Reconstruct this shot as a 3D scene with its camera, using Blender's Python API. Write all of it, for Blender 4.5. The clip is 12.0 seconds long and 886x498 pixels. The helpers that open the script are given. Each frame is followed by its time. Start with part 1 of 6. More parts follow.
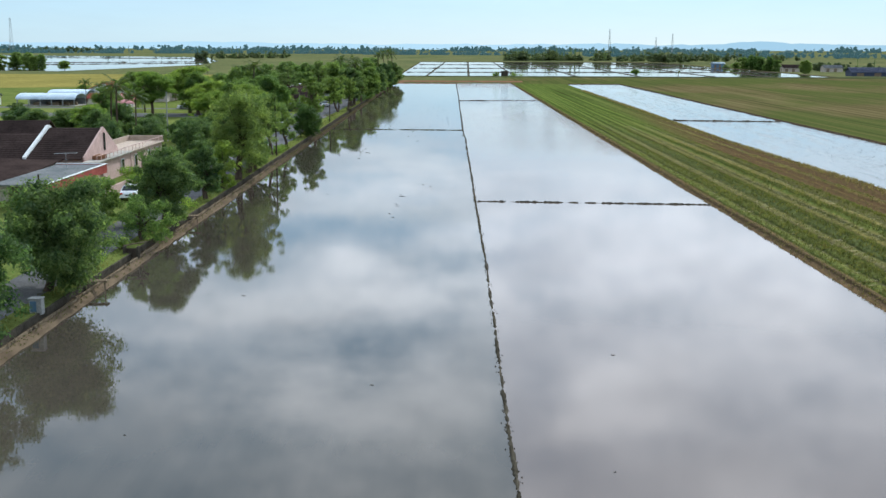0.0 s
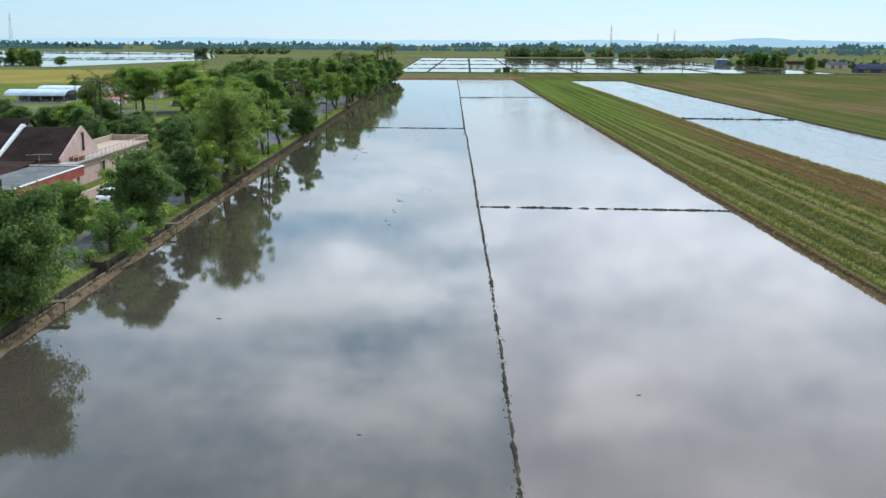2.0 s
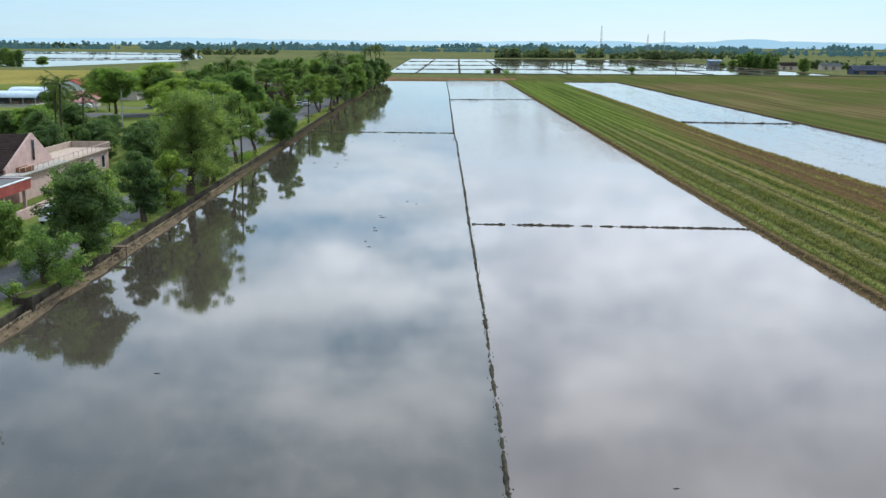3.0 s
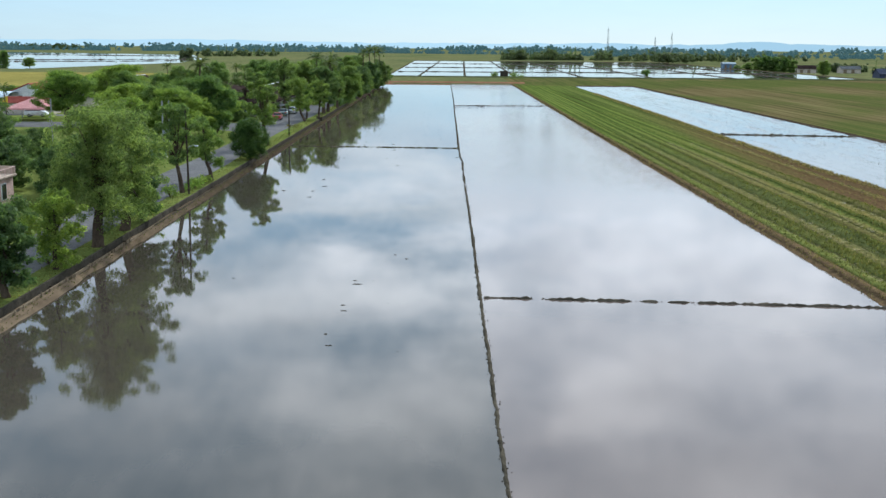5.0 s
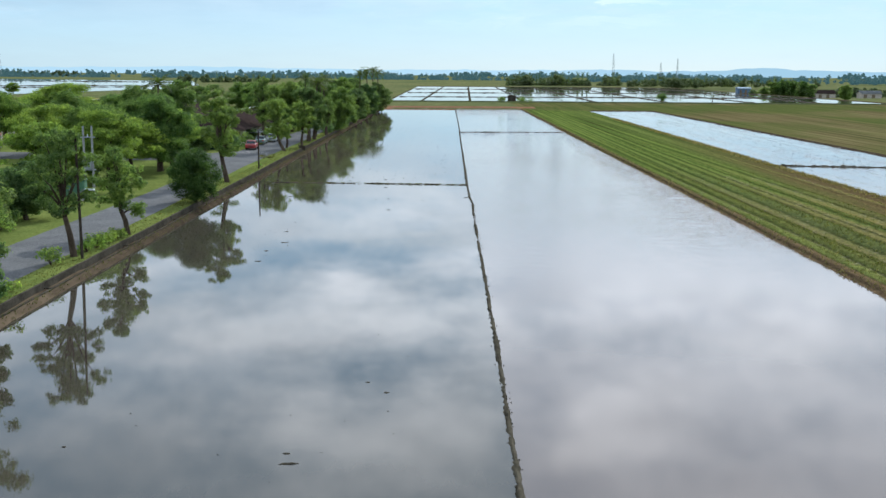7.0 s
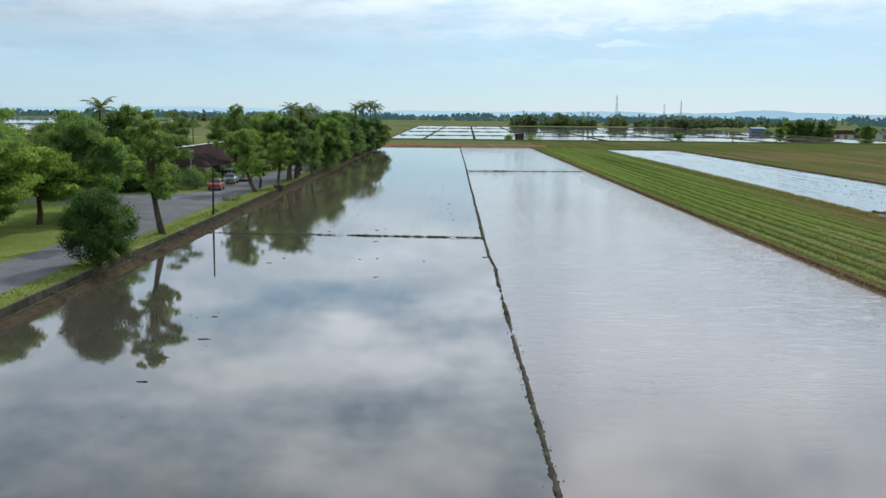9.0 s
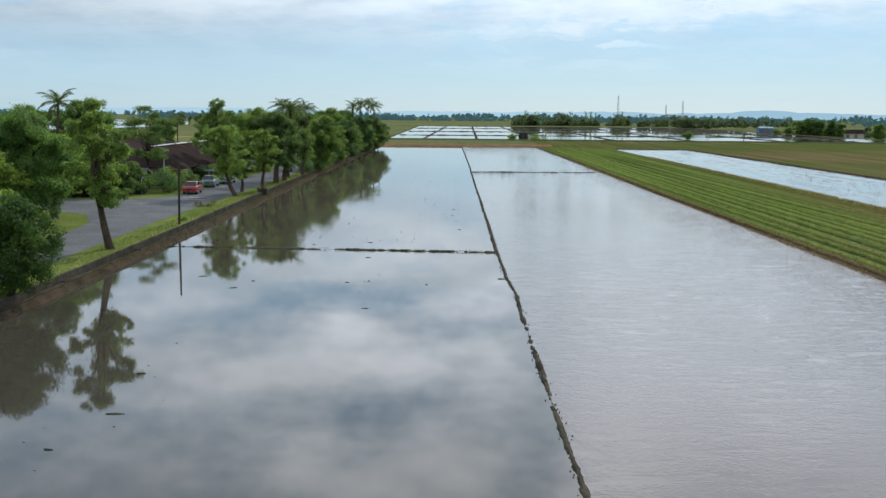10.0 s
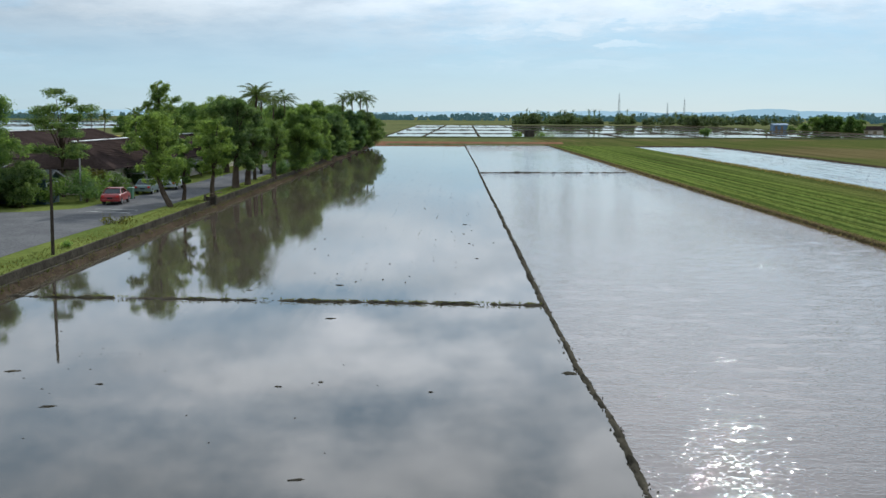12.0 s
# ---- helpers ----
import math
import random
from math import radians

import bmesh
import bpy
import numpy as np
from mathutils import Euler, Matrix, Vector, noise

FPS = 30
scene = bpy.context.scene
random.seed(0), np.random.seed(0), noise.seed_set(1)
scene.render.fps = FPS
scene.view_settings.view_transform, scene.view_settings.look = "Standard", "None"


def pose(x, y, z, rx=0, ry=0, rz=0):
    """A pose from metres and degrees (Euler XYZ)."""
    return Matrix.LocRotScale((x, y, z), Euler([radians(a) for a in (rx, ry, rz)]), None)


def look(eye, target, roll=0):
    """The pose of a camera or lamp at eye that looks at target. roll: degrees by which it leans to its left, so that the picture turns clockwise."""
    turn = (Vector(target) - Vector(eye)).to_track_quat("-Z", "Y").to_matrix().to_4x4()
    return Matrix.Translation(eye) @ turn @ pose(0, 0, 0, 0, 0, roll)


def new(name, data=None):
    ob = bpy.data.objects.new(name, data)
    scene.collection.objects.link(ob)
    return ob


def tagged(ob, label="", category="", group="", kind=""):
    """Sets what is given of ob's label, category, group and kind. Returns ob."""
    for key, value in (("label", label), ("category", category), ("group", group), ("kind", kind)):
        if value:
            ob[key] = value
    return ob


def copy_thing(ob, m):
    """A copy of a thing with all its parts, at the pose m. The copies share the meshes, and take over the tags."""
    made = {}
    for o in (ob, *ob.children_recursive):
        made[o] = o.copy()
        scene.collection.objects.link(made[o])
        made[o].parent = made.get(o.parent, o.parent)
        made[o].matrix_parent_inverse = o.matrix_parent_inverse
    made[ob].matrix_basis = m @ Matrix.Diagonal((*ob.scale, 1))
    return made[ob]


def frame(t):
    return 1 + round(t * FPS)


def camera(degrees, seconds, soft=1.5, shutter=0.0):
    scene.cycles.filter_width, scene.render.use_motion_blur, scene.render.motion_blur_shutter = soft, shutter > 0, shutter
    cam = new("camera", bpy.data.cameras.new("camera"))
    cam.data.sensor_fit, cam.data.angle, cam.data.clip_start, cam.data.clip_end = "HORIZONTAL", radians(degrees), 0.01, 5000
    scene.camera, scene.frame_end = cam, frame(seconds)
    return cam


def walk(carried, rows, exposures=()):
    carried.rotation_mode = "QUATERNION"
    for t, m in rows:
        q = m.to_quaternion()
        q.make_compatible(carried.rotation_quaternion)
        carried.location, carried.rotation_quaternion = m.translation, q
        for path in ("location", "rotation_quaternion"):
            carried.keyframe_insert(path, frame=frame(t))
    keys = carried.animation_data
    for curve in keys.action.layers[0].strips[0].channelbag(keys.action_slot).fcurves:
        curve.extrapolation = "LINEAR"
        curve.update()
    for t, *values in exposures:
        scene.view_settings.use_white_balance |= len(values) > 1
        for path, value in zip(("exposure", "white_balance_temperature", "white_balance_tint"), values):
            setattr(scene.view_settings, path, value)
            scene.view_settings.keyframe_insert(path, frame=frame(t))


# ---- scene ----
FOV = 44.545
PATH = [
    (0, (-2.833, -148.371, 15.954), (-3.219, -50.093, -2.517), 0.225),
    (0.5, (-2.893, -147.576, 15.941), (-3.177, -49.320, -2.649), 0.231),
    (1, (-2.883, -146.535, 15.884), (-3.245, -48.323, -2.938), 0.215),
    (1.5, (-2.888, -144.368, 15.842), (-3.288, -46.160, -3.000), 0.247),
    (2, (-2.836, -140.647, 15.751), (-3.288, -42.433, -3.060), 0.296),
    (2.5, (-2.763, -135.722, 15.710), (-2.901, -37.506, -3.091), 0.321),
    (3, (-2.665, -129.740, 15.566), (-2.170, -31.512, -3.171), 0.388),
    (5, (-2.271, -100.668, 15.112), (-2.180, -2.404, -3.438), 0.496),
    (5.5, (-2.247, -92.543, 14.735), (-2.272, 5.719, -3.827), 0.489),
    (6, (-2.261, -84.709, 14.333), (-2.402, 13.556, -4.216), 0.467),
    (6.5, (-2.309, -76.441, 13.788), (-2.543, 21.911, -4.292), 0.437),
    (7, (-2.350, -68.301, 13.261), (-2.644, 30.386, -2.885), 0.397),
    (7.5, (-2.626, -60.338, 12.612), (-2.895, 38.665, -1.469), 0.404),
    (7.7, (-2.699, -57.147, 12.308), (-2.996, 41.979, -0.877), 0.411),
    (9.5, (-3.370, -28.598, 10.703), (-3.797, 70.632, -1.676), 0.641),
    (10, (-3.634, -20.699, 10.282), (-4.076, 78.536, -2.060), 0.531),
    (10.5, (-3.855, -12.775, 9.743), (-4.277, 86.467, -2.542), 0.435),
    (11, (-3.993, -4.743, 9.333), (-4.435, 94.501, -2.927), 0.348),
    (11.5, (-4.187, 3.180, 8.961), (-4.606, 102.431, -3.249), 0.339),
    (12, (-4.421, 11.068, 8.661), (-4.776, 110.308, -3.633), 0.237),
]
cam = camera(FOV, 12.0)
walk(cam, [(t, look(eye, target, roll)) for t, eye, target, roll in PATH],
     exposures=[(0, 0.14, 5770, 3.0), (6.5, 0.13, 5770, 3.0), (9.5, -0.10, 5900, 3.5), (12, -0.16, 5900, 3.5)])

# ---- sky, sun ----
SUN_AZ, SUN_EL = 15.5, 31.0          # degrees to the right of +y, above the horizon
# cloud patches (above 0) and gaps (below 0), placed to tone the mirror image in the water: bearing, height, half width,
# half height in degrees, weight
CLOUD_PATCHES = [
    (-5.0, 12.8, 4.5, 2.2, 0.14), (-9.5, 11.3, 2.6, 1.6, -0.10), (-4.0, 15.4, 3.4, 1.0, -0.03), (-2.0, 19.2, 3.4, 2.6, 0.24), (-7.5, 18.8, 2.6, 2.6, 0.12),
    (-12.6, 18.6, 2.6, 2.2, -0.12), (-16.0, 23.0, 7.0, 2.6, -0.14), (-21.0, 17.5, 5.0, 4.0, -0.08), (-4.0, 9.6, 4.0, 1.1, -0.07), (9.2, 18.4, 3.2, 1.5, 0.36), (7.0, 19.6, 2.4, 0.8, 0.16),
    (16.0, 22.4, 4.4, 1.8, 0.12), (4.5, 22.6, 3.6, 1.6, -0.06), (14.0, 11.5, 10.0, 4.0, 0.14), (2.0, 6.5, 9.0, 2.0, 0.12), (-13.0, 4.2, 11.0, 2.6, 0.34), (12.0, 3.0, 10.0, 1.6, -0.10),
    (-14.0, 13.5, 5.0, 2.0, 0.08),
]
sky_world = bpy.data.worlds.new("sky")
scene.world = sky_world
sky_world.use_nodes = True


def build_sky(world):
    nt = world.node_tree
    N, L = nt.nodes, nt.links
    N.clear()

    def math_node(op, a, b=None, clamp=False):
        n = N.new("ShaderNodeMath")
        n.operation, n.use_clamp = op, clamp
        for i, v in enumerate((a, b)):
            if v is None:
                continue
            if isinstance(v, (int, float)):
                n.inputs[i].default_value = v
            else:
                L.new(v, n.inputs[i])
        return n.outputs[0]

    out = N.new("ShaderNodeOutputWorld")
    bg = N.new("ShaderNodeBackground")
    sky = N.new("ShaderNodeTexSky")
    sky.sky_type, sky.sun_disc = "NISHITA", False
    sky.sun_elevation, sky.sun_rotation = radians(SUN_EL), radians(SUN_AZ)
    sky.air_density, sky.dust_density, sky.ozone_density = 1.0, 0.3, 3.0
    co = N.new("ShaderNodeTexCoord")
    sep = N.new("ShaderNodeSeparateXYZ")
    L.new(co.outputs["Generated"], sep.inputs[0])
    x, y, z = sep.outputs
    zc = math_node("ADD", math_node("MAXIMUM", z, 0.0), 0.16)
    comb = N.new("ShaderNodeCombineXYZ")
    L.new(math_node("DIVIDE", x, zc), comb.inputs[0])
    L.new(math_node("DIVIDE", y, zc), comb.inputs[1])

    def cloud(scale, detail, rough, lo, hi, seed):
        n = N.new("ShaderNodeTexNoise")
        n.noise_dimensions = "4D"
        n.inputs["Scale"].default_value, n.inputs["Detail"].default_value = scale, detail
        n.inputs["Roughness"].default_value, n.inputs["W"].default_value = rough, seed
        L.new(comb.outputs[0], n.inputs["Vector"])
        m = N.new("ShaderNodeMapRange")
        m.interpolation_type = "SMOOTHSTEP"
        m.inputs["From Min"].default_value, m.inputs["From Max"].default_value = lo, hi
        L.new(n.outputs[0], m.inputs["Value"])
        return m.outputs[0]

    shade = cloud(2.6, 8.0, 0.62, 0.34, 0.72, 8.1)

    def texture(vector, scale, detail, rough, seed):
        n = N.new("ShaderNodeTexNoise")
        n.noise_dimensions = "4D"
        n.inputs["Scale"].default_value, n.inputs["Detail"].default_value = scale, detail
        n.inputs["Roughness"].default_value, n.inputs["W"].default_value = rough, seed
        L.new(vector, n.inputs["Vector"])
        return n

    def vector_node(op, a, b, c=None):
        n = N.new("ShaderNodeVectorMath")
        n.operation = op
        for i, v in enumerate((a, b, c)):
            if v is None:
                continue
            if isinstance(v, tuple):
                n.inputs[i].default_value = v
            else:
                L.new(v, n.inputs[i])
        return n.outputs["Value"] if op == "LENGTH" else n.outputs["Vector"]

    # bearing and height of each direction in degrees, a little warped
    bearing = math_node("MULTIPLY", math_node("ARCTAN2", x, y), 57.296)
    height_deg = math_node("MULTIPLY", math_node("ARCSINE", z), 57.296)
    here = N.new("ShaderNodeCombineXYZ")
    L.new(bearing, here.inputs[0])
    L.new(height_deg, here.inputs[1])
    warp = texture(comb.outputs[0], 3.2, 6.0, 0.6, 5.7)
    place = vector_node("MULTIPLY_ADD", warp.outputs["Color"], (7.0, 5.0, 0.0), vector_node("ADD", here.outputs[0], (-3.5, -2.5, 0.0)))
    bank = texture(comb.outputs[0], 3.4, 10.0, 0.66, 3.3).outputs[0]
    # each patch lightens or darkens the sky, and so its reflection in the paddies
    for az, el, wide, tall, weight in CLOUD_PATCHES:
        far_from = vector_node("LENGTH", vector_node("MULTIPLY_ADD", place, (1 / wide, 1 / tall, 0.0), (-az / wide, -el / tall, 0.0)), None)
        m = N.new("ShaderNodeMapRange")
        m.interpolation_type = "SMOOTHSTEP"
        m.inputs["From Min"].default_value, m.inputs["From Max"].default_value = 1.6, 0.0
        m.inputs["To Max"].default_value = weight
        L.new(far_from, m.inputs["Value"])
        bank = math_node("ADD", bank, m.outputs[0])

    def rgb(fac, a, b):
        n = N.new("ShaderNodeMix")
        n.data_type = "RGBA"
        for key, v in (("Factor", fac), ("A", a), ("B", b)):
            if isinstance(v, tuple):
                n.inputs[key].default_value = (*v, 1)
            elif isinstance(v, (int, float)):
                n.inputs[key].default_value = v
            else:
                L.new(v, n.inputs[key])
        return n.outputs["Result"]

    def ease(v, lo, hi):
        m = N.new("ShaderNodeMapRange")
        m.interpolation_type = "SMOOTHSTEP"
        m.inputs["From Min"].default_value, m.inputs["From Max"].default_value = lo, hi
        L.new(v, m.inputs["Value"])
        return m.outputs[0]

    dot = N.new("ShaderNodeVectorMath")
    dot.operation = "DOT_PRODUCT"
    L.new(co.outputs["Generated"], dot.inputs[0])
    dot.inputs[1].default_value = tuple(sd)
    toward = ease(dot.outputs["Value"], 0.62, 1.0)          # forward scattering: brighter round the sun
    rise = ease(z, 0.05, 0.22)
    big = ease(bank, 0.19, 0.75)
    # thin streaks of high cloud, long in bearing and narrow in height
    streak = texture(vector_node("MULTIPLY", place, (0.055, 0.42, 0.0), None), 1.0, 7.0, 0.62, 1.9).outputs[0]
    cirrus = math_node("MULTIPLY", ease(streak, 0.46, 0.70), math_node("MULTIPLY", ease(height_deg, 1.6, 4.6), math_node("SUBTRACT", 1.0, ease(height_deg, 8.0, 14.0))))
    haze = rgb(ease(z, 0.0, 0.09), (6.5, 8.7, 10.3), (5.6, 8.5, 11.4))
    clear = rgb(0.72, sky.outputs[0], haze)
    lit = rgb(rise, (9.4, 10.0, 10.6), (25.6, 24.6, 25.0))
    dim = rgb(rise, (7.4, 8.3, 9.3), (14.8, 15.0, 16.0))
    body = rgb(shade, lit, dim)
    glow = math_node("ADD", math_node("MULTIPLY", toward, 0.46), 0.64)
    vm = N.new("ShaderNodeVectorMath")
    vm.operation = "SCALE"
    L.new(body, vm.inputs[0])
    L.new(glow, vm.inputs["Scale"])
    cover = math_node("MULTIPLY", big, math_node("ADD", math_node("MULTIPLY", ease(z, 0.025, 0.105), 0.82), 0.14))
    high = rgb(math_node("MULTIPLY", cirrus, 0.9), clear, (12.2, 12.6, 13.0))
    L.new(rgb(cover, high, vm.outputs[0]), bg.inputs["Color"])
    bg.inputs["Strength"].default_value = 0.085
    L.new(bg.outputs[0], out.inputs["Surface"])


sd = Vector((math.sin(radians(SUN_AZ)) * math.cos(radians(SUN_EL)), math.cos(radians(SUN_AZ)) * math.cos(radians(SUN_EL)), math.sin(radians(SUN_EL))))
build_sky(sky_world)
sun_lamp = bpy.data.lights.new("sun", "SUN")
sun_lamp.energy, sun_lamp.angle, sun_lamp.color = 3.8, radians(0.55), (1.0, 0.95, 0.87)
sun = new("sun", sun_lamp)
sun.matrix_world = look(sd * 300, (0, 0, 0))


# ---- materials ----


def shader(name, rough=0.8, metal=0.0, spec=0.3):
    m = bpy.data.materials.new(name)
    m.use_nodes = True
    nt = m.node_tree
    b = nt.nodes["Principled BSDF"]
    b.inputs["Roughness"].default_value, b.inputs["Metallic"].default_value = rough, metal
    b.inputs["Specular IOR Level"].default_value = spec
    return m, nt, b


def noise_tex(nt, scale, detail=4.0, rough=0.55, stretch=(1, 1, 1), seed=0.0):
    g = nt.nodes.new("ShaderNodeNewGeometry")
    mp = nt.nodes.new("ShaderNodeMapping")
    mp.inputs["Scale"].default_value = stretch
    mp.inputs["Location"].default_value = (seed * 13.7, seed * 7.1, seed * 3.3)
    nt.links.new(g.outputs["Position"], mp.inputs["Vector"])
    n = nt.nodes.new("ShaderNodeTexNoise")
    n.inputs["Scale"].default_value, n.inputs["Detail"].default_value, n.inputs["Roughness"].default_value = scale, detail, rough
    nt.links.new(mp.outputs[0], n.inputs["Vector"])
    return n.outputs[0]


def ramp(nt, fac, stops):
    r = nt.nodes.new("ShaderNodeValToRGB")
    els = r.color_ramp.elements
    while len(els) < len(stops):
        els.new(0.5)
    for e, (p, c) in zip(els, stops):
        e.position, e.color = p, (*c, 1)
    nt.links.new(fac, r.inputs[0])
    return r.outputs[0]


def mixed(nt, fac, a, b, mode="MIX"):
    n = nt.nodes.new("ShaderNodeMix")
    n.data_type, n.blend_type = "RGBA", mode
    for key, v in (("Factor", fac), ("A", a), ("B", b)):
        if isinstance(v, (int, float)):
            n.inputs[key].default_value = v
        elif isinstance(v, tuple):
            n.inputs[key].default_value = (*v, 1)
        else:
            nt.links.new(v, n.inputs[key])
    return n.outputs["Result"]


def calc(nt, op, a, b=0.0, clamp=False):
    n = nt.nodes.new("ShaderNodeMath")
    n.operation, n.use_clamp = op, clamp
    for i, v in enumerate((a, b)):
        if isinstance(v, (int, float)):
            n.inputs[i].default_value = v
        else:
            nt.links.new(v, n.inputs[i])
    return n.outputs[0]


def span(nt, v, lo, hi):
    m = nt.nodes.new("ShaderNodeMapRange")
    m.interpolation_type = "SMOOTHSTEP"
    m.inputs["From Min"].default_value, m.inputs["From Max"].default_value = lo, hi
    nt.links.new(v, m.inputs["Value"])
    return m.outputs[0]


def axis(nt, i):
    g = nt.nodes.new("ShaderNodeNewGeometry")
    s = nt.nodes.new("ShaderNodeSeparateXYZ")
    nt.links.new(g.outputs["Position"], s.inputs[0])
    return s.outputs[i]


def bump(nt, b, height, strength, dist):
    n = nt.nodes.new("ShaderNodeBump")
    n.inputs["Strength"].default_value, n.inputs["Distance"].default_value = strength, dist
    nt.links.new(height, n.inputs["Height"])
    nt.links.new(n.outputs[0], b.inputs["Normal"])


def surface(name, c1, c2, scale, rough=0.8, fine=None, metal=0.0, spec=0.0, relief=0.3, dist=0.02, stretch=(1, 1, 1), seed=1.0):
    """Two tones in broad patches, finer grain over them, and a fine relief."""
    m, nt, b = shader(name, rough, metal, spec)
    fine = fine or scale * 9
    a = ramp(nt, noise_tex(nt, scale, 5, 0.6, stretch, seed), [(0.3, c1), (0.7, c2)])
    g = ramp(nt, noise_tex(nt, fine, 3, 0.6, stretch, seed + 2), [(0.25, (0.62, 0.62, 0.62)), (0.75, (1.25, 1.25, 1.25))])
    nt.links.new(mixed(nt, 1.0, a, g, "MULTIPLY"), b.inputs["Base Color"])
    if relief:
        bump(nt, b, noise_tex(nt, fine, 3, 0.6, stretch, seed + 4), relief, dist)
    return m


def leaf_material(name, dark, light, trans=0.35):
    m, nt, b = shader(name, 0.65, 0, 0.08)
    g = nt.nodes.new("ShaderNodeNewGeometry")
    o = nt.nodes.new("ShaderNodeObjectInfo")
    tone = ramp(nt, g.outputs["Random Per Island"], [(0.0, dark), (1.0, light)])
    patch = ramp(nt, noise_tex(nt, 0.8, 3, 0.6), [(0.3, (0.58, 0.66, 0.72)), (0.7, (1.35, 1.28, 1.05))])
    each = ramp(nt, o.outputs["Random"], [(0.0, (0.8, 0.86, 0.85)), (1.0, (1.2, 1.12, 1.0))])
    col = mixed(nt, 1.0, mixed(nt, 1.0, tone, patch, "MULTIPLY"), each, "MULTIPLY")
    nt.links.new(col, b.inputs["Base Color"])
    t = nt.nodes.new("ShaderNodeBsdfTranslucent")
    nt.links.new(mixed(nt, 1.0, col, (1.35, 1.5, 0.85), "MULTIPLY"), t.inputs["Color"])
    mx = nt.nodes.new("ShaderNodeMixShader")
    mx.inputs[0].default_value = trans
    nt.links.new(b.outputs[0], mx.inputs[1])
    nt.links.new(t.outputs[0], mx.inputs[2])
    nt.links.new(mx.outputs[0], nt.nodes["Material Output"].inputs["Surface"])
    return m


def water_material(name, mud1, mud2, calm, ripple, streaks, breeze=0.0):
    m, nt, b = shader(name, 0.02, 0, 0.5)
    b.inputs["IOR"].default_value = 1.33
    silt = noise_tex(nt, 0.05, 5, 0.6, (1, 0.35, 1), 3)
    col = ramp(nt, silt, [(0.3, mud1), (0.7, mud2)])
    if streaks:                              # stirred-up silt further along
        col = mixed(nt, calc(nt, "MULTIPLY", span(nt, axis(nt, 1), 30.0, 120.0), 0.8), col, (0.105, 0.084, 0.060))
        rows = noise_tex(nt, 0.9, 3, 0.6, (1, 0.03, 1), 5)
        col = mixed(nt, 1.0, col, ramp(nt, rows, [(0.35, (0.93, 0.93, 0.93)), (0.6, (1.04, 1.04, 1.04))]), "MULTIPLY")
    nt.links.new(col, b.inputs["Base Color"])
    h1 = noise_tex(nt, 1.7, 3, 0.6, (0.7, 1.5, 1), 1)
    wind = span(nt, noise_tex(nt, 0.03, 3, 0.5, (1, 0.6, 1), 7), 0.42, 0.62)
    amp = calc(nt, "ADD", calc(nt, "MULTIPLY", wind, ripple), calm)
    if streaks:                              # stubble rows just under the surface ruffle it in lines
        lines = span(nt, noise_tex(nt, 1.1, 3, 0.6, (1, 0.03, 1), 9), 0.52, 0.66)
        amp = calc(nt, "ADD", amp, calc(nt, "MULTIPLY", calc(nt, "MULTIPLY", lines, span(nt, axis(nt, 1), 20.0, 90.0)), 0.0016))
    h2 = noise_tex(nt, 8.0, 2, 0.5, (0.7, 1.5, 1), 2)
    h1 = calc(nt, "ADD", h1, calc(nt, "MULTIPLY", h2, 0.45))
    wave = calc(nt, "MULTIPLY", h1, amp)
    if breeze:                               # the breeze reaches the open water further on
        y = axis(nt, 1)
        reach = calc(nt, "MULTIPLY", span(nt, y, -10.0, 40.0), calc(nt, "SUBTRACT", 1.0, calc(nt, "MULTIPLY", span(nt, y, 70.0, 220.0), 0.7)))
        reach = calc(nt, "MULTIPLY", reach, calc(nt, "ADD", calc(nt, "MULTIPLY", wind, 0.35), 0.65))
        wavelets = noise_tex(nt, 5.6, 1, 0.5, (1.3, 1.5, 1), 13)
        gust = span(nt, noise_tex(nt, 0.9, 3, 0.6, (0.8, 1.6, 1), 15), 0.32, 0.58)
        reach = calc(nt, "MULTIPLY", reach, calc(nt, "ADD", calc(nt, "MULTIPLY", gust, 0.90), 0.10))
        wave = calc(nt, "ADD", wave, calc(nt, "MULTIPLY", calc(nt, "MULTIPLY", wavelets, breeze), reach))
        nt.links.new(calc(nt, "ADD", calc(nt, "MULTIPLY", calc(nt, "MULTIPLY", reach, calc(nt, "SUBTRACT", 1.0, span(nt, y, 30.0, 120.0))), 0.03), 0.035), b.inputs["Roughness"])
    bump(nt, b, wave, 1.0, 1.0)
    return m


M = {}
M["water"] = water_material("paddy_water", (0.043, 0.036, 0.027), (0.062, 0.052, 0.039), 0.00022, 0.0006, True)
M["water_windy"] = water_material("paddy_water_windy", (0.110, 0.083, 0.071), (0.130, 0.100, 0.085), 0.0004, 0.0005, False, 0.034)
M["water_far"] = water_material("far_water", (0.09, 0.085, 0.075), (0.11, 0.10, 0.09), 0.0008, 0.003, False)


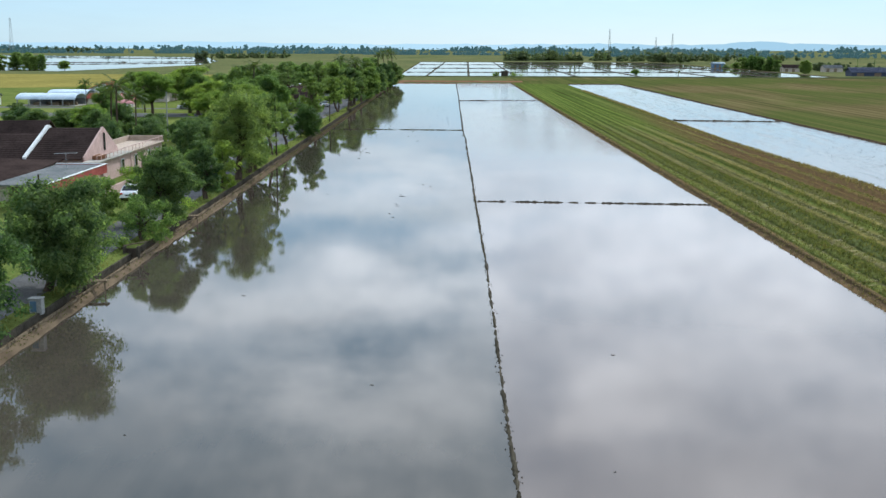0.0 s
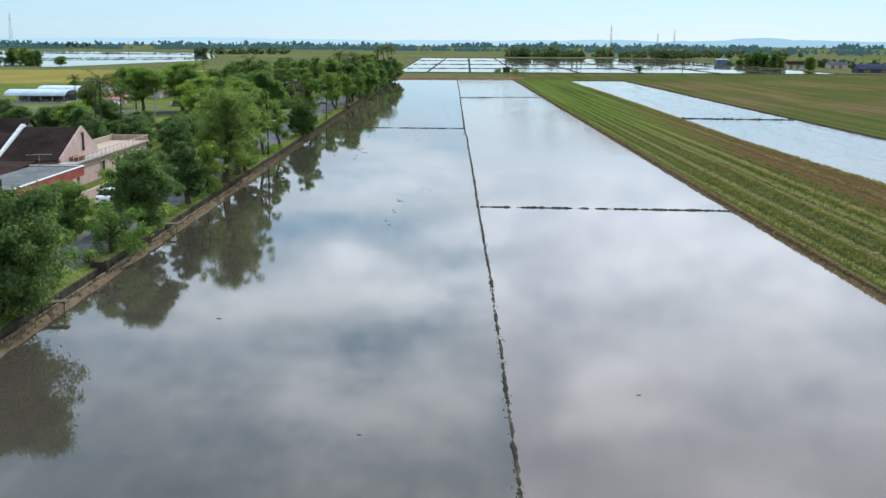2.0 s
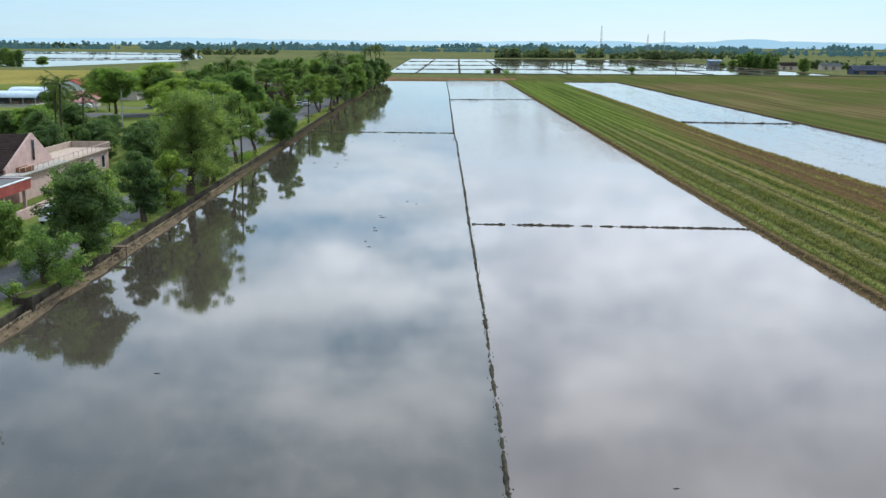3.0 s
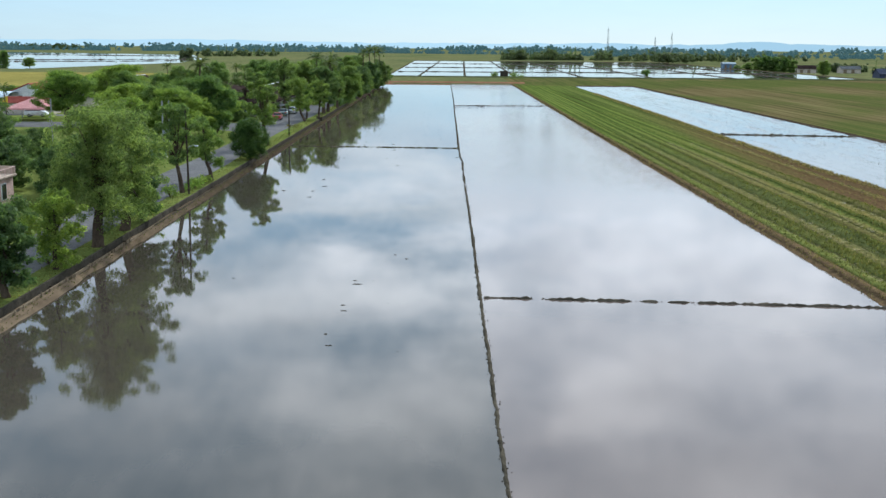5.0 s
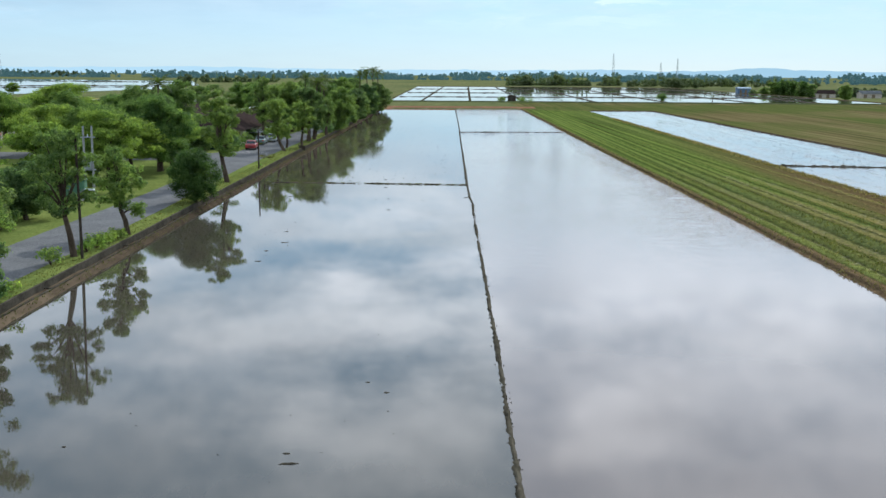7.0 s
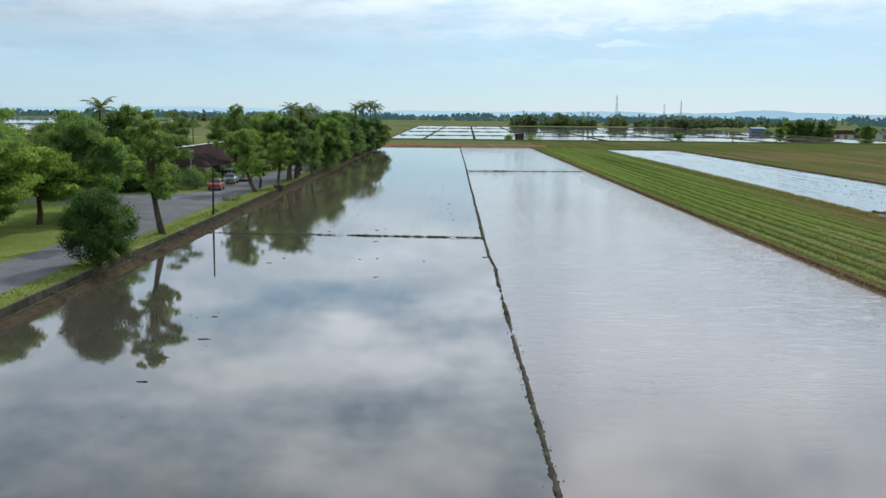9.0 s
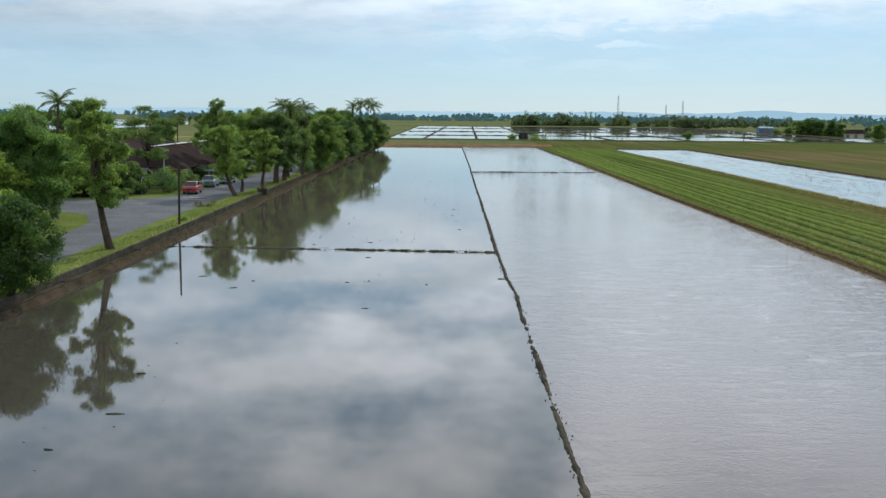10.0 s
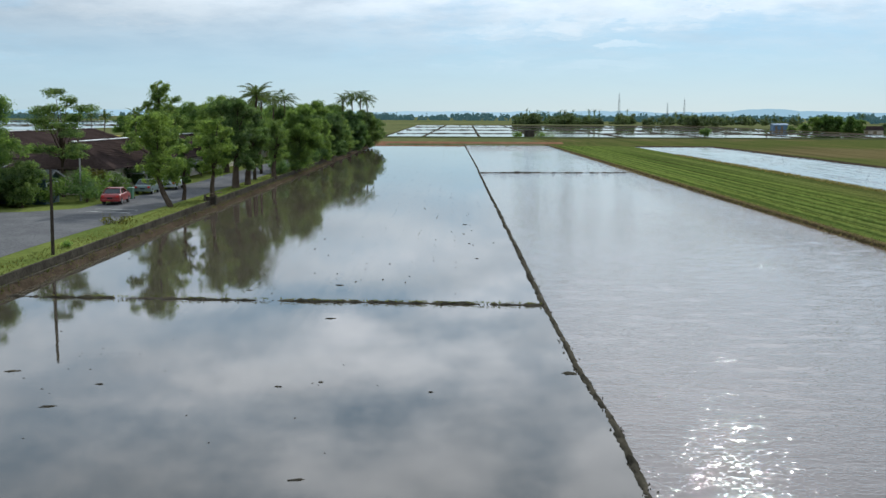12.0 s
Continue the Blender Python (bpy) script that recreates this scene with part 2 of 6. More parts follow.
def shallow_material():
    m, nt, b = shader("shallow_water", 0.05, 0, 0.5)
    b.inputs["IOR"].default_value = 1.33
    rows = noise_tex(nt, 1.1, 3, 0.6, (1, 0.03, 0), 21)
    spots = noise_tex(nt, 0.7, 5, 0.65, (1, 0.5, 0), 23)
    both = calc(nt, "ADD", calc(nt, "MULTIPLY", rows, 0.55), calc(nt, "MULTIPLY", spots, 0.5))
    shoal = span(nt, both, 0.53, 0.64)
    nt.links.new(mixed(nt, shoal, (0.12, 0.115, 0.105), (0.05, 0.045, 0.036)), b.inputs["Base Color"])
    nt.links.new(calc(nt, "ADD", calc(nt, "MULTIPLY", shoal, 0.10), 0.04), b.inputs["Roughness"])
    bump(nt, b, calc(nt, "ADD", calc(nt, "MULTIPLY", shoal, 0.02), calc(nt, "MULTIPLY", noise_tex(nt, 3.0, 2, 0.5, (1, 1.5, 1), 2), 0.0022)), 1.0, 1.0)
    return m


M["shallow"] = shallow_material()


def bank_mud():
    m = surface("wet_mud", (0.036, 0.027, 0.019), (0.088, 0.064, 0.043), 0.7, 0.95, 6, relief=0.6, dist=0.05)
    nt = m.node_tree
    base = nt.nodes["Principled BSDF"].inputs["Base Color"]
    wet = base.links[0].from_socket
    dry = ramp(nt, noise_tex(nt, 1.1, 5, 0.65, (1, 0.4, 1), 31), [(0.3, (0.085, 0.062, 0.042)), (0.7, (0.190, 0.140, 0.092))])
    nt.links.new(mixed(nt, span(nt, axis(nt, 1), -30.0, 25.0), dry, wet), base)
    return m


M["mud"] = bank_mud()
M["bund"] = surface("bund_mud", (0.036, 0.032, 0.024), (0.105, 0.090, 0.066), 0.8, 0.9, 5, relief=0.8, dist=0.06)
M["red_earth"] = surface("red_earth", (0.17, 0.085, 0.05), (0.26, 0.14, 0.085), 0.3, 0.9, 3)
M["grass"] = surface("lawn_grass", (0.090, 0.118, 0.030), (0.17, 0.19, 0.052), 0.12, 0.9, 3.5, relief=0.8, dist=0.06)
M["far_grass"] = surface("far_grass", (0.085, 0.105, 0.044), (0.16, 0.15, 0.066), 0.015, 0.95, 0.3, relief=0, stretch=(1, 0.4, 1))
M["yellow_field"] = surface("ripe_paddy", (0.19, 0.165, 0.048), (0.27, 0.225, 0.066), 0.03, 0.95, 0.4, relief=0)
M["asphalt"] = surface("asphalt", (0.115, 0.112, 0.115), (0.165, 0.16, 0.16), 0.35, 0.9, 9, relief=0.3, dist=0.01)
M["concrete"] = surface("old_concrete", (0.042, 0.037, 0.029), (0.105, 0.090, 0.070), 0.9, 0.85, 7)
M["pale_concrete"] = surface("pale_concrete", (0.36, 0.33, 0.29), (0.48, 0.45, 0.4), 0.8, 0.85, 7)
M["bark"] = surface("bark", (0.05, 0.036, 0.026), (0.12, 0.09, 0.065), 1.6, 0.9, 12, relief=0.6, dist=0.03, stretch=(1, 1, 0.3))
M["leaf_dark"] = leaf_material("mango_leaf", (0.068, 0.110, 0.052), (0.150, 0.198, 0.090), 0.55)
# dark leaf of the clipped tree, also used for hedges with painted-in shade
M["leaf_clipped_shaded"] = leaf_material("clipped_shaded_leaf", (0.038, 0.074, 0.023), (0.090, 0.138, 0.042), 0.42)
M["leaf_mid"] = leaf_material("tree_leaf", (0.092, 0.142, 0.056), (0.205, 0.265, 0.096), 0.60)
M["leaf_olive"] = leaf_material("olive_leaf", (0.104, 0.146, 0.060), (0.215, 0.258, 0.104), 0.62)
M["leaf_light"] = leaf_material("light_leaf", (0.108, 0.162, 0.048), (0.245, 0.305, 0.085), 0.60)
M["leaf_palm"] = leaf_material("palm_leaf", (0.045, 0.065, 0.024), (0.11, 0.14, 0.05), 0.35)
# distant foliage: a little haze is mixed into this greyer, bluer green
M["leaf_far_hazed"] = leaf_material("far_leaf_hazed", (0.07, 0.095, 0.06), (0.13, 0.155, 0.085), 0.4)
M["blade"] = leaf_material("grass_blade", (0.078, 0.088, 0.030), (0.176, 0.168, 0.066), 0.35)
M["straw"] = leaf_material("straw_blade", (0.12, 0.098, 0.042), (0.32, 0.265, 0.125), 0.2)


STRIP_NEAR = [
    (24.00, (0.105, 0.076, 0.048)), (25.10, (0.120, 0.084, 0.052)), (25.40, (0.114, 0.131, 0.040)), (26.10, (0.128, 0.139, 0.048)), (26.30, (0.085, 0.080, 0.040)),
    (26.60, (0.097, 0.110, 0.035)), (27.80, (0.100, 0.099, 0.037)), (28.15, (0.034, 0.033, 0.020)), (28.50, (0.135, 0.120, 0.055)), (29.60, (0.114, 0.116, 0.043)),
    (29.95, (0.080, 0.093, 0.037)), (31.40, (0.087, 0.103, 0.040)), (31.80, (0.039, 0.034, 0.022)), (32.40, (0.074, 0.070, 0.032)), (32.80, (0.140, 0.128, 0.050)),
    (33.90, (0.135, 0.123, 0.050)), (34.20, (0.100, 0.122, 0.037)), (35.40, (0.109, 0.125, 0.040)), (35.80, (0.152, 0.130, 0.054)), (37.20, (0.138, 0.126, 0.046)),
    (37.50, (0.109, 0.103, 0.043)), (38.50, (0.105, 0.096, 0.038)), (38.90, (0.118, 0.078, 0.042)), (41.50, (0.108, 0.070, 0.038)), (42.00, (0.185, 0.150, 0.060)),
    (42.50, (0.110, 0.072, 0.040)), (48.00, (0.100, 0.066, 0.036)),
]


def strip_material():
    """Bands of regrowth, straw and bare furrow along the strip, greener further on."""
    m, nt, b = shader("stubble_rows", 1.0, 0, 0.0)
    x, y = axis(nt, 0), axis(nt, 1)
    sway = calc(nt, "MULTIPLY", calc(nt, "SUBTRACT", noise_tex(nt, 1.2, 4, 0.65, (1, 0.25, 0), 3), 0.5), 1.1)
    u = calc(nt, "DIVIDE", calc(nt, "SUBTRACT", calc(nt, "ADD", x, sway), 24.0), 24.0)
    bands = ramp(nt, u, [((p - 24.0) / 24.0, c) for p, c in STRIP_NEAR])
    lines = noise_tex(nt, 0.75, 2.0, 0.6, (1.0, 0.006, 0.0), 2)
    green = ramp(nt, lines, [(0.34, (0.050, 0.072, 0.020)), (0.46, (0.090, 0.130, 0.030)), (0.66, (0.122, 0.156, 0.040))])
    further = span(nt, calc(nt, "ADD", y, calc(nt, "MULTIPLY", calc(nt, "SUBTRACT", noise_tex(nt, 0.1, 3, 0.6, (1, 0.2, 0), 4), 0.5), 100.0)), 5.0, 115.0)
    weeds = calc(nt, "MULTIPLY", span(nt, x, 38.0, 42.5), calc(nt, "SUBTRACT", 1.0, span(nt, y, 30.0, 190.0)))
    col = mixed(nt, calc(nt, "MULTIPLY", further, calc(nt, "SUBTRACT", 0.85, calc(nt, "MULTIPLY", weeds, 0.75))), bands, green)
    edge = calc(nt, "SUBTRACT", 1.0, span(nt, x, 24.7, 25.4))
    col = mixed(nt, calc(nt, "MULTIPLY", edge, 0.9), col, (0.115, 0.080, 0.050))
    shift = calc(nt, "MULTIPLY", noise_tex(nt, 0.35, 2, 0.5, (1.0, 0.01, 0.0), 8), 2.6)
    row = calc(nt, "FRACT", calc(nt, "DIVIDE", calc(nt, "ADD", calc(nt, "ADD", x, shift), calc(nt, "MULTIPLY", sway, 0.22)), 1.12))
    furrow = ramp(nt, row, [(0.0, (0.30, 0.34, 0.32)), (0.14, (0.55, 0.58, 0.55)), (0.30, (1.05, 1.05, 1.0)), (0.62, (1.30, 1.24, 1.08)), (0.86, (1.0, 1.0, 0.98)), (1.0, (0.30, 0.34, 0.32))])
    depth = span(nt, noise_tex(nt, 0.7, 2, 0.6, (1.0, 0.012, 0.0), 12), 0.30, 0.62)
    strong = calc(nt, "SUBTRACT", calc(nt, "ADD", calc(nt, "MULTIPLY", depth, 0.5), 0.6), calc(nt, "MULTIPLY", span(nt, x, 38.0, 39.5), 0.75), True)
    drills = mixed(nt, strong, (0.95, 0.95, 0.95), furrow)
    fine = ramp(nt, noise_tex(nt, 3.2, 5, 0.7, (1, 0.5, 1), 6), [(0.28, (0.40, 0.40, 0.40)), (0.72, (1.5, 1.47, 1.35))])
    nt.links.new(mixed(nt, 1.0, mixed(nt, 1.0, col, drills, "MULTIPLY"), fine, "MULTIPLY"), b.inputs["Base Color"])
    bump(nt, b, noise_tex(nt, 4.0, 4, 0.65, (1, 0.6, 1), 6), 0.9, 0.15)
    return m


def mown_material():
    m, nt, b = shader("mown_field", 1.0, 0, 0.0)
    rows = noise_tex(nt, 0.8, 3, 0.65, (1.0, 0.010, 0.0), 9)
    broad = noise_tex(nt, 0.025, 3, 0.55, (1.0, 0.4, 1.0), 11)
    green = ramp(nt, rows, [(0.32, (0.050, 0.058, 0.020)), (0.5, (0.078, 0.092, 0.026)), (0.68, (0.112, 0.102, 0.036))])
    brown = ramp(nt, rows, [(0.32, (0.060, 0.048, 0.024)), (0.5, (0.115, 0.092, 0.040)), (0.68, (0.18, 0.145, 0.070))])
    col = mixed(nt, span(nt, broad, 0.42, 0.62), green, brown)
    fine = ramp(nt, noise_tex(nt, 2.5, 4, 0.65, (1, 0.5, 1), 6), [(0.25, (0.7, 0.7, 0.7)), (0.75, (1.2, 1.2, 1.2))])
    nt.links.new(mixed(nt, 1.0, col, fine, "MULTIPLY"), b.inputs["Base Color"])
    return m


M["strip"] = strip_material()
M["mown"] = mown_material()


def paint(name, c, rough=0.5, metal=0.0, spec=0.4, wear=0.12):
    d = tuple(v * (1 - wear * 2) for v in c)
    return surface(name, d, c, 1.3, rough, 14, metal, spec, 0.15, 0.004)


M["pink_wall"] = paint("pink_render", (0.62, 0.42, 0.37), 0.9)
M["cream_wall"] = paint("cream_render", (0.55, 0.48, 0.4), 0.9)
M["tan_wall"] = paint("tan_render", (0.46, 0.35, 0.27), 0.9)
M["white"] = paint("white_paint", (0.78, 0.78, 0.76), 0.6)
M["roof_brown"] = surface("brown_roof_tile", (0.032, 0.023, 0.021), (0.062, 0.044, 0.039), 0.3, 0.85, 4, relief=0.4, dist=0.03)
M["roof_grey"] = surface("grey_roof_sheet", (0.12, 0.13, 0.135), (0.2, 0.2, 0.2), 0.5, 0.7, 5)
M["roof_red"] = surface("red_fascia", (0.30, 0.080, 0.066), (0.40, 0.125, 0.10), 0.6, 0.7, 6)
M["roof_blue"] = surface("pale_blue_sheet", (0.46, 0.54, 0.62), (0.60, 0.67, 0.73), 0.3, 0.5, 4, metal=0.1)
M["tent_pink"] = surface("pink_canvas", (0.55, 0.25, 0.24), (0.65, 0.34, 0.32), 0.5, 0.8, 5)
M["glass_dark"] = paint("dark_glass", (0.02, 0.024, 0.028), 0.05, 0, 0.6)
M["red_car"] = paint("red_car_paint", (0.30, 0.028, 0.026), 0.35, 0.0, 0.5)
M["silver_car"] = paint("silver_car_paint", (0.45, 0.47, 0.48), 0.42, 0.3, 0.4)
M["white_car"] = paint("white_car_paint", (0.75, 0.76, 0.77), 0.42, 0, 0.4)
M["green_car"] = paint("grey_green_car_paint", (0.16, 0.21, 0.2), 0.42, 0.2, 0.4)
M["rubber"] = paint("tyre_rubber", (0.02, 0.02, 0.02), 0.8)
M["steel"] = paint("galvanised_steel", (0.4, 0.41, 0.42), 0.45, 0.7)
M["pole_grey"] = paint("pole_concrete", (0.36, 0.35, 0.33), 0.85)
M["pole_dark"] = surface("tarred_timber_pole", (0.045, 0.035, 0.028), (0.09, 0.072, 0.055), 2, 0.85, 14)
M["lamp_lens"] = paint("lamp_lens", (0.7, 0.72, 0.7), 0.2)
M["green_box"] = paint("green_cabinet_paint", (0.09, 0.2, 0.12), 0.5)
M["blue_paint"] = paint("blue_paint", (0.12, 0.20, 0.30), 0.6)
M["teal_paint"] = paint("faded_teal_paint", (0.035, 0.075, 0.085), 0.7)
M["blue_dark"] = paint("dark_blue_sheet", (0.045, 0.055, 0.10), 0.7)
M["bank_dark"] = surface("weedy_bank", (0.035, 0.045, 0.02), (0.075, 0.08, 0.035), 0.2, 0.95, 2)
M["flag_red"] = paint("red_cloth", (0.6, 0.05, 0.04), 0.9)
M["flag_yellow"] = paint("yellow_cloth", (0.7, 0.5, 0.05), 0.9)
M["timber"] = surface("weathered_timber", (0.14, 0.105, 0.07), (0.27, 0.21, 0.145), 2, 0.85, 14)
M["line_paint"] = paint("road_paint", (0.62, 0.62, 0.58), 0.8, wear=0.2)
M["hedge_dry"] = leaf_material("dry_hedge_leaf", (0.06, 0.07, 0.02), (0.16, 0.14, 0.05), 0.3)


# ---- mesh helpers ----
def finish(name, me, material, parent=None, label="", smooth=False):
    if material is not None:
        me.materials.append(material)
    if smooth:
        me.polygons.foreach_set("use_smooth", [True] * len(me.polygons))
    ob = new(name, me)
    if parent is not None:
        ob.parent = parent
    if label:
        ob["label"] = label
    return ob


def part(name, bm, material, parent=None, label="", smooth=False):
    me = bpy.data.meshes.new(name)
    bm.to_mesh(me)
    bm.free()
    return finish(name, me, material, parent, label, smooth)


def raw(name, verts, faces, material, parent=None, label="", smooth=False):
    me = bpy.data.meshes.new(name)
    me.from_pydata(verts if isinstance(verts, list) else verts.tolist(), [], faces if isinstance(faces, list) else faces.tolist())
    me.update()
    return finish(name, me, material, parent, label, smooth)


def thing(name, m, label, category, group="", kind=""):
    e = new(name)
    e.empty_display_size = 0.3
    e.matrix_basis = m
    return tagged(e, label, category, group, kind)


def box(bm, c, s, bevel=0.0, m=None):
    mat = Matrix.Translation(c) @ Matrix.Diagonal((*s, 1))
    r = bmesh.ops.create_cube(bm, size=1.0, matrix=(m @ mat) if m else mat)
    if bevel:
        edges = list({e for v in r["verts"] for e in v.link_edges})
        bmesh.ops.bevel(bm, geom=edges, offset=bevel, segments=1, affect="EDGES")
    return r["verts"]


def boxed(c, s, bevel=0.0, m=None):
    bm = bmesh.new()
    box(bm, c, s, bevel, m)
    return bm


def tube(bm, pts, radii, n=6, cap=True):
    """A tapered tube through pts."""
    rings = []
    for i, p in enumerate(pts):
        p = Vector(p)
        a = Vector(pts[max(i - 1, 0)])
        c = Vector(pts[min(i + 1, len(pts) - 1)])
        d = (c - a).normalized()
        u = d.cross(Vector((0, 1, 0) if abs(d.y) < 0.9 else (1, 0, 0))).normalized()
        w = d.cross(u)
        rings.append([bm.verts.new(p + (u * math.cos(k * math.tau / n) + w * math.sin(k * math.tau / n)) * radii[i]) for k in range(n)])
    for r0, r1 in zip(rings, rings[1:]):
        for k in range(n):
            bm.faces.new((r0[k], r0[(k + 1) % n], r1[(k + 1) % n], r1[k]))
    if cap:
        bm.faces.new(rings[-1])
        bm.faces.new(rings[0][::-1])


def tubed(pts, radii, n=6):
    bm = bmesh.new()
    tube(bm, pts, radii, n)
    return bm


def prism(bm, outline, y0, y1):
    """An outline in x and z drawn out from y0 to y1."""
    a = [bm.verts.new((x, y0, z)) for x, z in outline]
    b = [bm.verts.new((x, y1, z)) for x, z in outline]
    k = len(a)
    bm.faces.new(a)
    bm.faces.new(b[::-1])
    for i in range(k):
        bm.faces.new((a[i], b[i], b[(i + 1) % k], a[(i + 1) % k]))
    bmesh.ops.recalc_face_normals(bm, faces=bm.faces)


# ---- ground: one sheet from the fields to the horizon ----
def lattice(v, seed):
    i = np.floor(v)
    f = v - i
    f = f * f * (3 - 2 * f)
    a, b = (np.modf(np.abs(np.sin((k + seed * 57.31) * 127.17) * 43758.547))[0] * 2 - 1 for k in (i, i + 1))
    return a + (b - a) * f


def wobble(v, seed, size=1.0):
    """Smooth irregular numbers, about -1..1, along v."""
    v = np.asarray(v, float) * size
    return (lattice(v * 0.35, seed) + 0.7 * lattice(v * 0.9, seed + 1.3) + 0.5 * lattice(v * 2.2, seed + 2.9) + 0.35 * lattice(v * 5.1, seed + 4.7)) / 1.6


def smooth(a, b, v):
    t = np.clip((v - a) / (b - a), 0, 1)
    return t * t * (3 - 2 * t)


# ridges of regrowth along the strip: middle, half width, height
RIDGES = [(25.8, 0.6, 0.25), (27.3, 0.8, 0.48), (29.0, 0.5, 0.14), (30.75, 0.95, 0.56), (33.2, 0.6, 0.17), (34.8, 0.8, 0.42), (36.5, 0.6, 0.17), (38.0, 0.7, 0.36), (40.2, 0.8, 0.14), (42.0, 0.5, 0.28), (44.2, 0.9, 0.17)]


def wet_edge(y):
    """How far the edge of the flooded strip bends from its straight line."""
    return np.interp(y, [-60, -20, 38, 135, 307], [-0.9, -1.2, -2.6, -1.6, -0.8])


def height(x, y):
    z = np.full_like(x, 0.22)
    village = smooth(-26.2, -26.4, x) * smooth(-170, -130, x) * smooth(345, 325, y)
    z = z + 0.48 * village
    z = np.where((x > -26.3) & (x < -24.0) & (y < 334), -0.28 + 0.60 * smooth(-24.95, -25.90, x + 0.18 * wobble(y, 1.0)) - 0.22 * smooth(-25.90, -26.10, x), z)
    paddy = (x > -24.6) & (x < 23.3) & (y < 333)
    z = np.where(paddy, -0.28, z)
    edge = (x >= 23.3) & (x <= 25.2) & (y < 333)
    z = np.where(edge, -0.28 + 0.58 * smooth(23.5, 24.8, x + 0.10 * wobble(y, 4.0)), z)
    strip = (x > 25.2) & (x < 47.6) & (y < 333)
    ridge = sum(h * np.exp(-((x - c + 0.12 * wobble(y * 0.25, c)) / w) ** 2) for c, w, h in RIDGES)
    z = np.where(strip, 0.10 + ridge * (0.35 + 0.65 * smooth(110, 0, y)) * (1 + 0.25 * wobble(y * 0.9 + x, 2.0)) + 0.04 * wobble(y * 1.3 + x * 3, 5.0) + 0.12 * smooth(46.5, 47.5, x), z)
    xe = x - wet_edge(y)
    e2 = (xe >= 46.7) & (xe <= 49.0) & (y < 318)
    z = np.where(e2, np.maximum(z, 0.16) * (1 - smooth(47.7, 48.8, xe + 0.2 * wobble(y, 2.0))) - 0.25 * smooth(47.7, 48.8, xe + 0.2 * wobble(y, 2.0)), z)
    wet = (xe > 49.0) & (x < 69.3) & (y < 317)
    z = np.where(wet, -0.25, z)
    e3 = (x >= 69.3) & (x <= 70.8) & (y < 317)
    z = np.where(e3, -0.25 + 0.5 * smooth(69.4, 70.5, x + 0.2 * wobble(y, 6.0)), z)
    z = z - 2.9 * smooth(490, 645, y) * smooth(206, 222, x) * smooth(2400, 1200, y)
    far = (x > -29) & (x < 205) & (y > 426) & (y < 948)
    z = np.where(far, -0.25, z)
    z = z + 0.55 * np.exp(-((y - 337.5) / 2.2) ** 2) * (x > -27) * (x < 40)
    z = z + 0.55 * np.exp(-((y - 417) / 3.0) ** 2) * (x > -60)
    return z


def build_ground():
    xs = [-4900, -3500, -2400, -1600, -1000, -700, -500, -380, -300, -240, -200, -170, -150, -130, -110, -95, -80, -70, -60, -52, -46, -42, -38, -35, -32, -30,
          -28.4, -27.4, -26.8, -26.42, -26.28, -26.1, -25.95, -25.8, -25.65, -25.5, -25.35, -25.2, -25.05, -24.8, -24.5, -22, -15, -8, 0, 8, 16, 22, 23.2, 23.5, 23.8, 24.1, 24.4, 24.7, 25.0]
    xs += list(np.arange(25.3, 47.3, 0.3)) + [47.5, 47.8, 48.05, 48.3, 48.6, 48.9, 49.2, 54, 60, 66, 69.2, 69.5, 69.8, 70.1, 70.4, 70.8, 74, 80, 90, 105, 125, 150, 175, 203, 206, 240, 300, 400, 600, 900, 1400, 2200, 3400, 4900]
    ys = [-400, -300, -220] + list(np.arange(-180, 131, 1.0)) + list(np.arange(133, 316, 3.0)) + [316, 317.5, 319, 325, 330, 332.5, 333.5, 335, 336.5, 338, 340, 342, 346, 360, 380, 400, 411, 414, 416, 418, 420, 424, 425.5, 426.5, 440, 500, 600, 700, 800, 900, 947, 949, 1000, 1200, 1500, 1900, 2400, 3000, 3800, 4900]
    X, Y = np.meshgrid(np.array(xs, float), np.array(ys, float))
    Z = height(X, Y)
    nx, ny = len(xs), len(ys)
    V = np.stack([X.ravel(), Y.ravel(), Z.ravel()], 1)
    i = np.arange((ny - 1) * nx).reshape(ny - 1, nx)[:, :-1].ravel()
    F = np.stack([i, i + 1, i + nx + 1, i + nx], 1)
    ob = raw("ground", V, F, None, smooth=True)
    kinds = ["far_grass", "grass", "mud", "strip", "mown", "red_earth", "yellow_field", "bank_dark"]
    for k in kinds:
        ob.data.materials.append(M[k])
    cx, cy = V[F].mean(1)[:, 0], V[F].mean(1)[:, 1]
    idx = np.zeros(len(F), int)
    idx[(cx < -26.4) & (cx > -170) & (cy < 335)] = 1
    idx[(cx > -26.4) & (cx < 24.9) & (cy < 333)] = 2
    idx[(cx > 24.2) & (cx < 48.4) & (cy < 333)] = 3
    idx[(cx > 48.3) & (cx < 70.3) & (cy < 317)] = 2
    idx[(cx > 70.3) & (cx < 420) & (cy < 411)] = 4
    idx[(cx > 24.9) & (cx < 70.3) & (cy > 317) & (cy < 411)] = 4
    idx[(cx > -27.4) & (cx < 30) & (cy > 333) & (cy < 341)] = 5
    idx[(cx > -60) & (cy > 411) & (cy < 423)] = 7
    idx[(cx < -110) & (cx > -400) & (cy > 250) & (cy < 460)] = 6
    idx[(cx > -30) & (cx < 206) & (cy > 424) & (cy < 950)] = 2
    ob.data.polygons.foreach_set("material_index", idx)
    tagged(ob, "flat lowland of lawns, mud, stubble and far green fields", "ground", kind="structure")


build_ground()


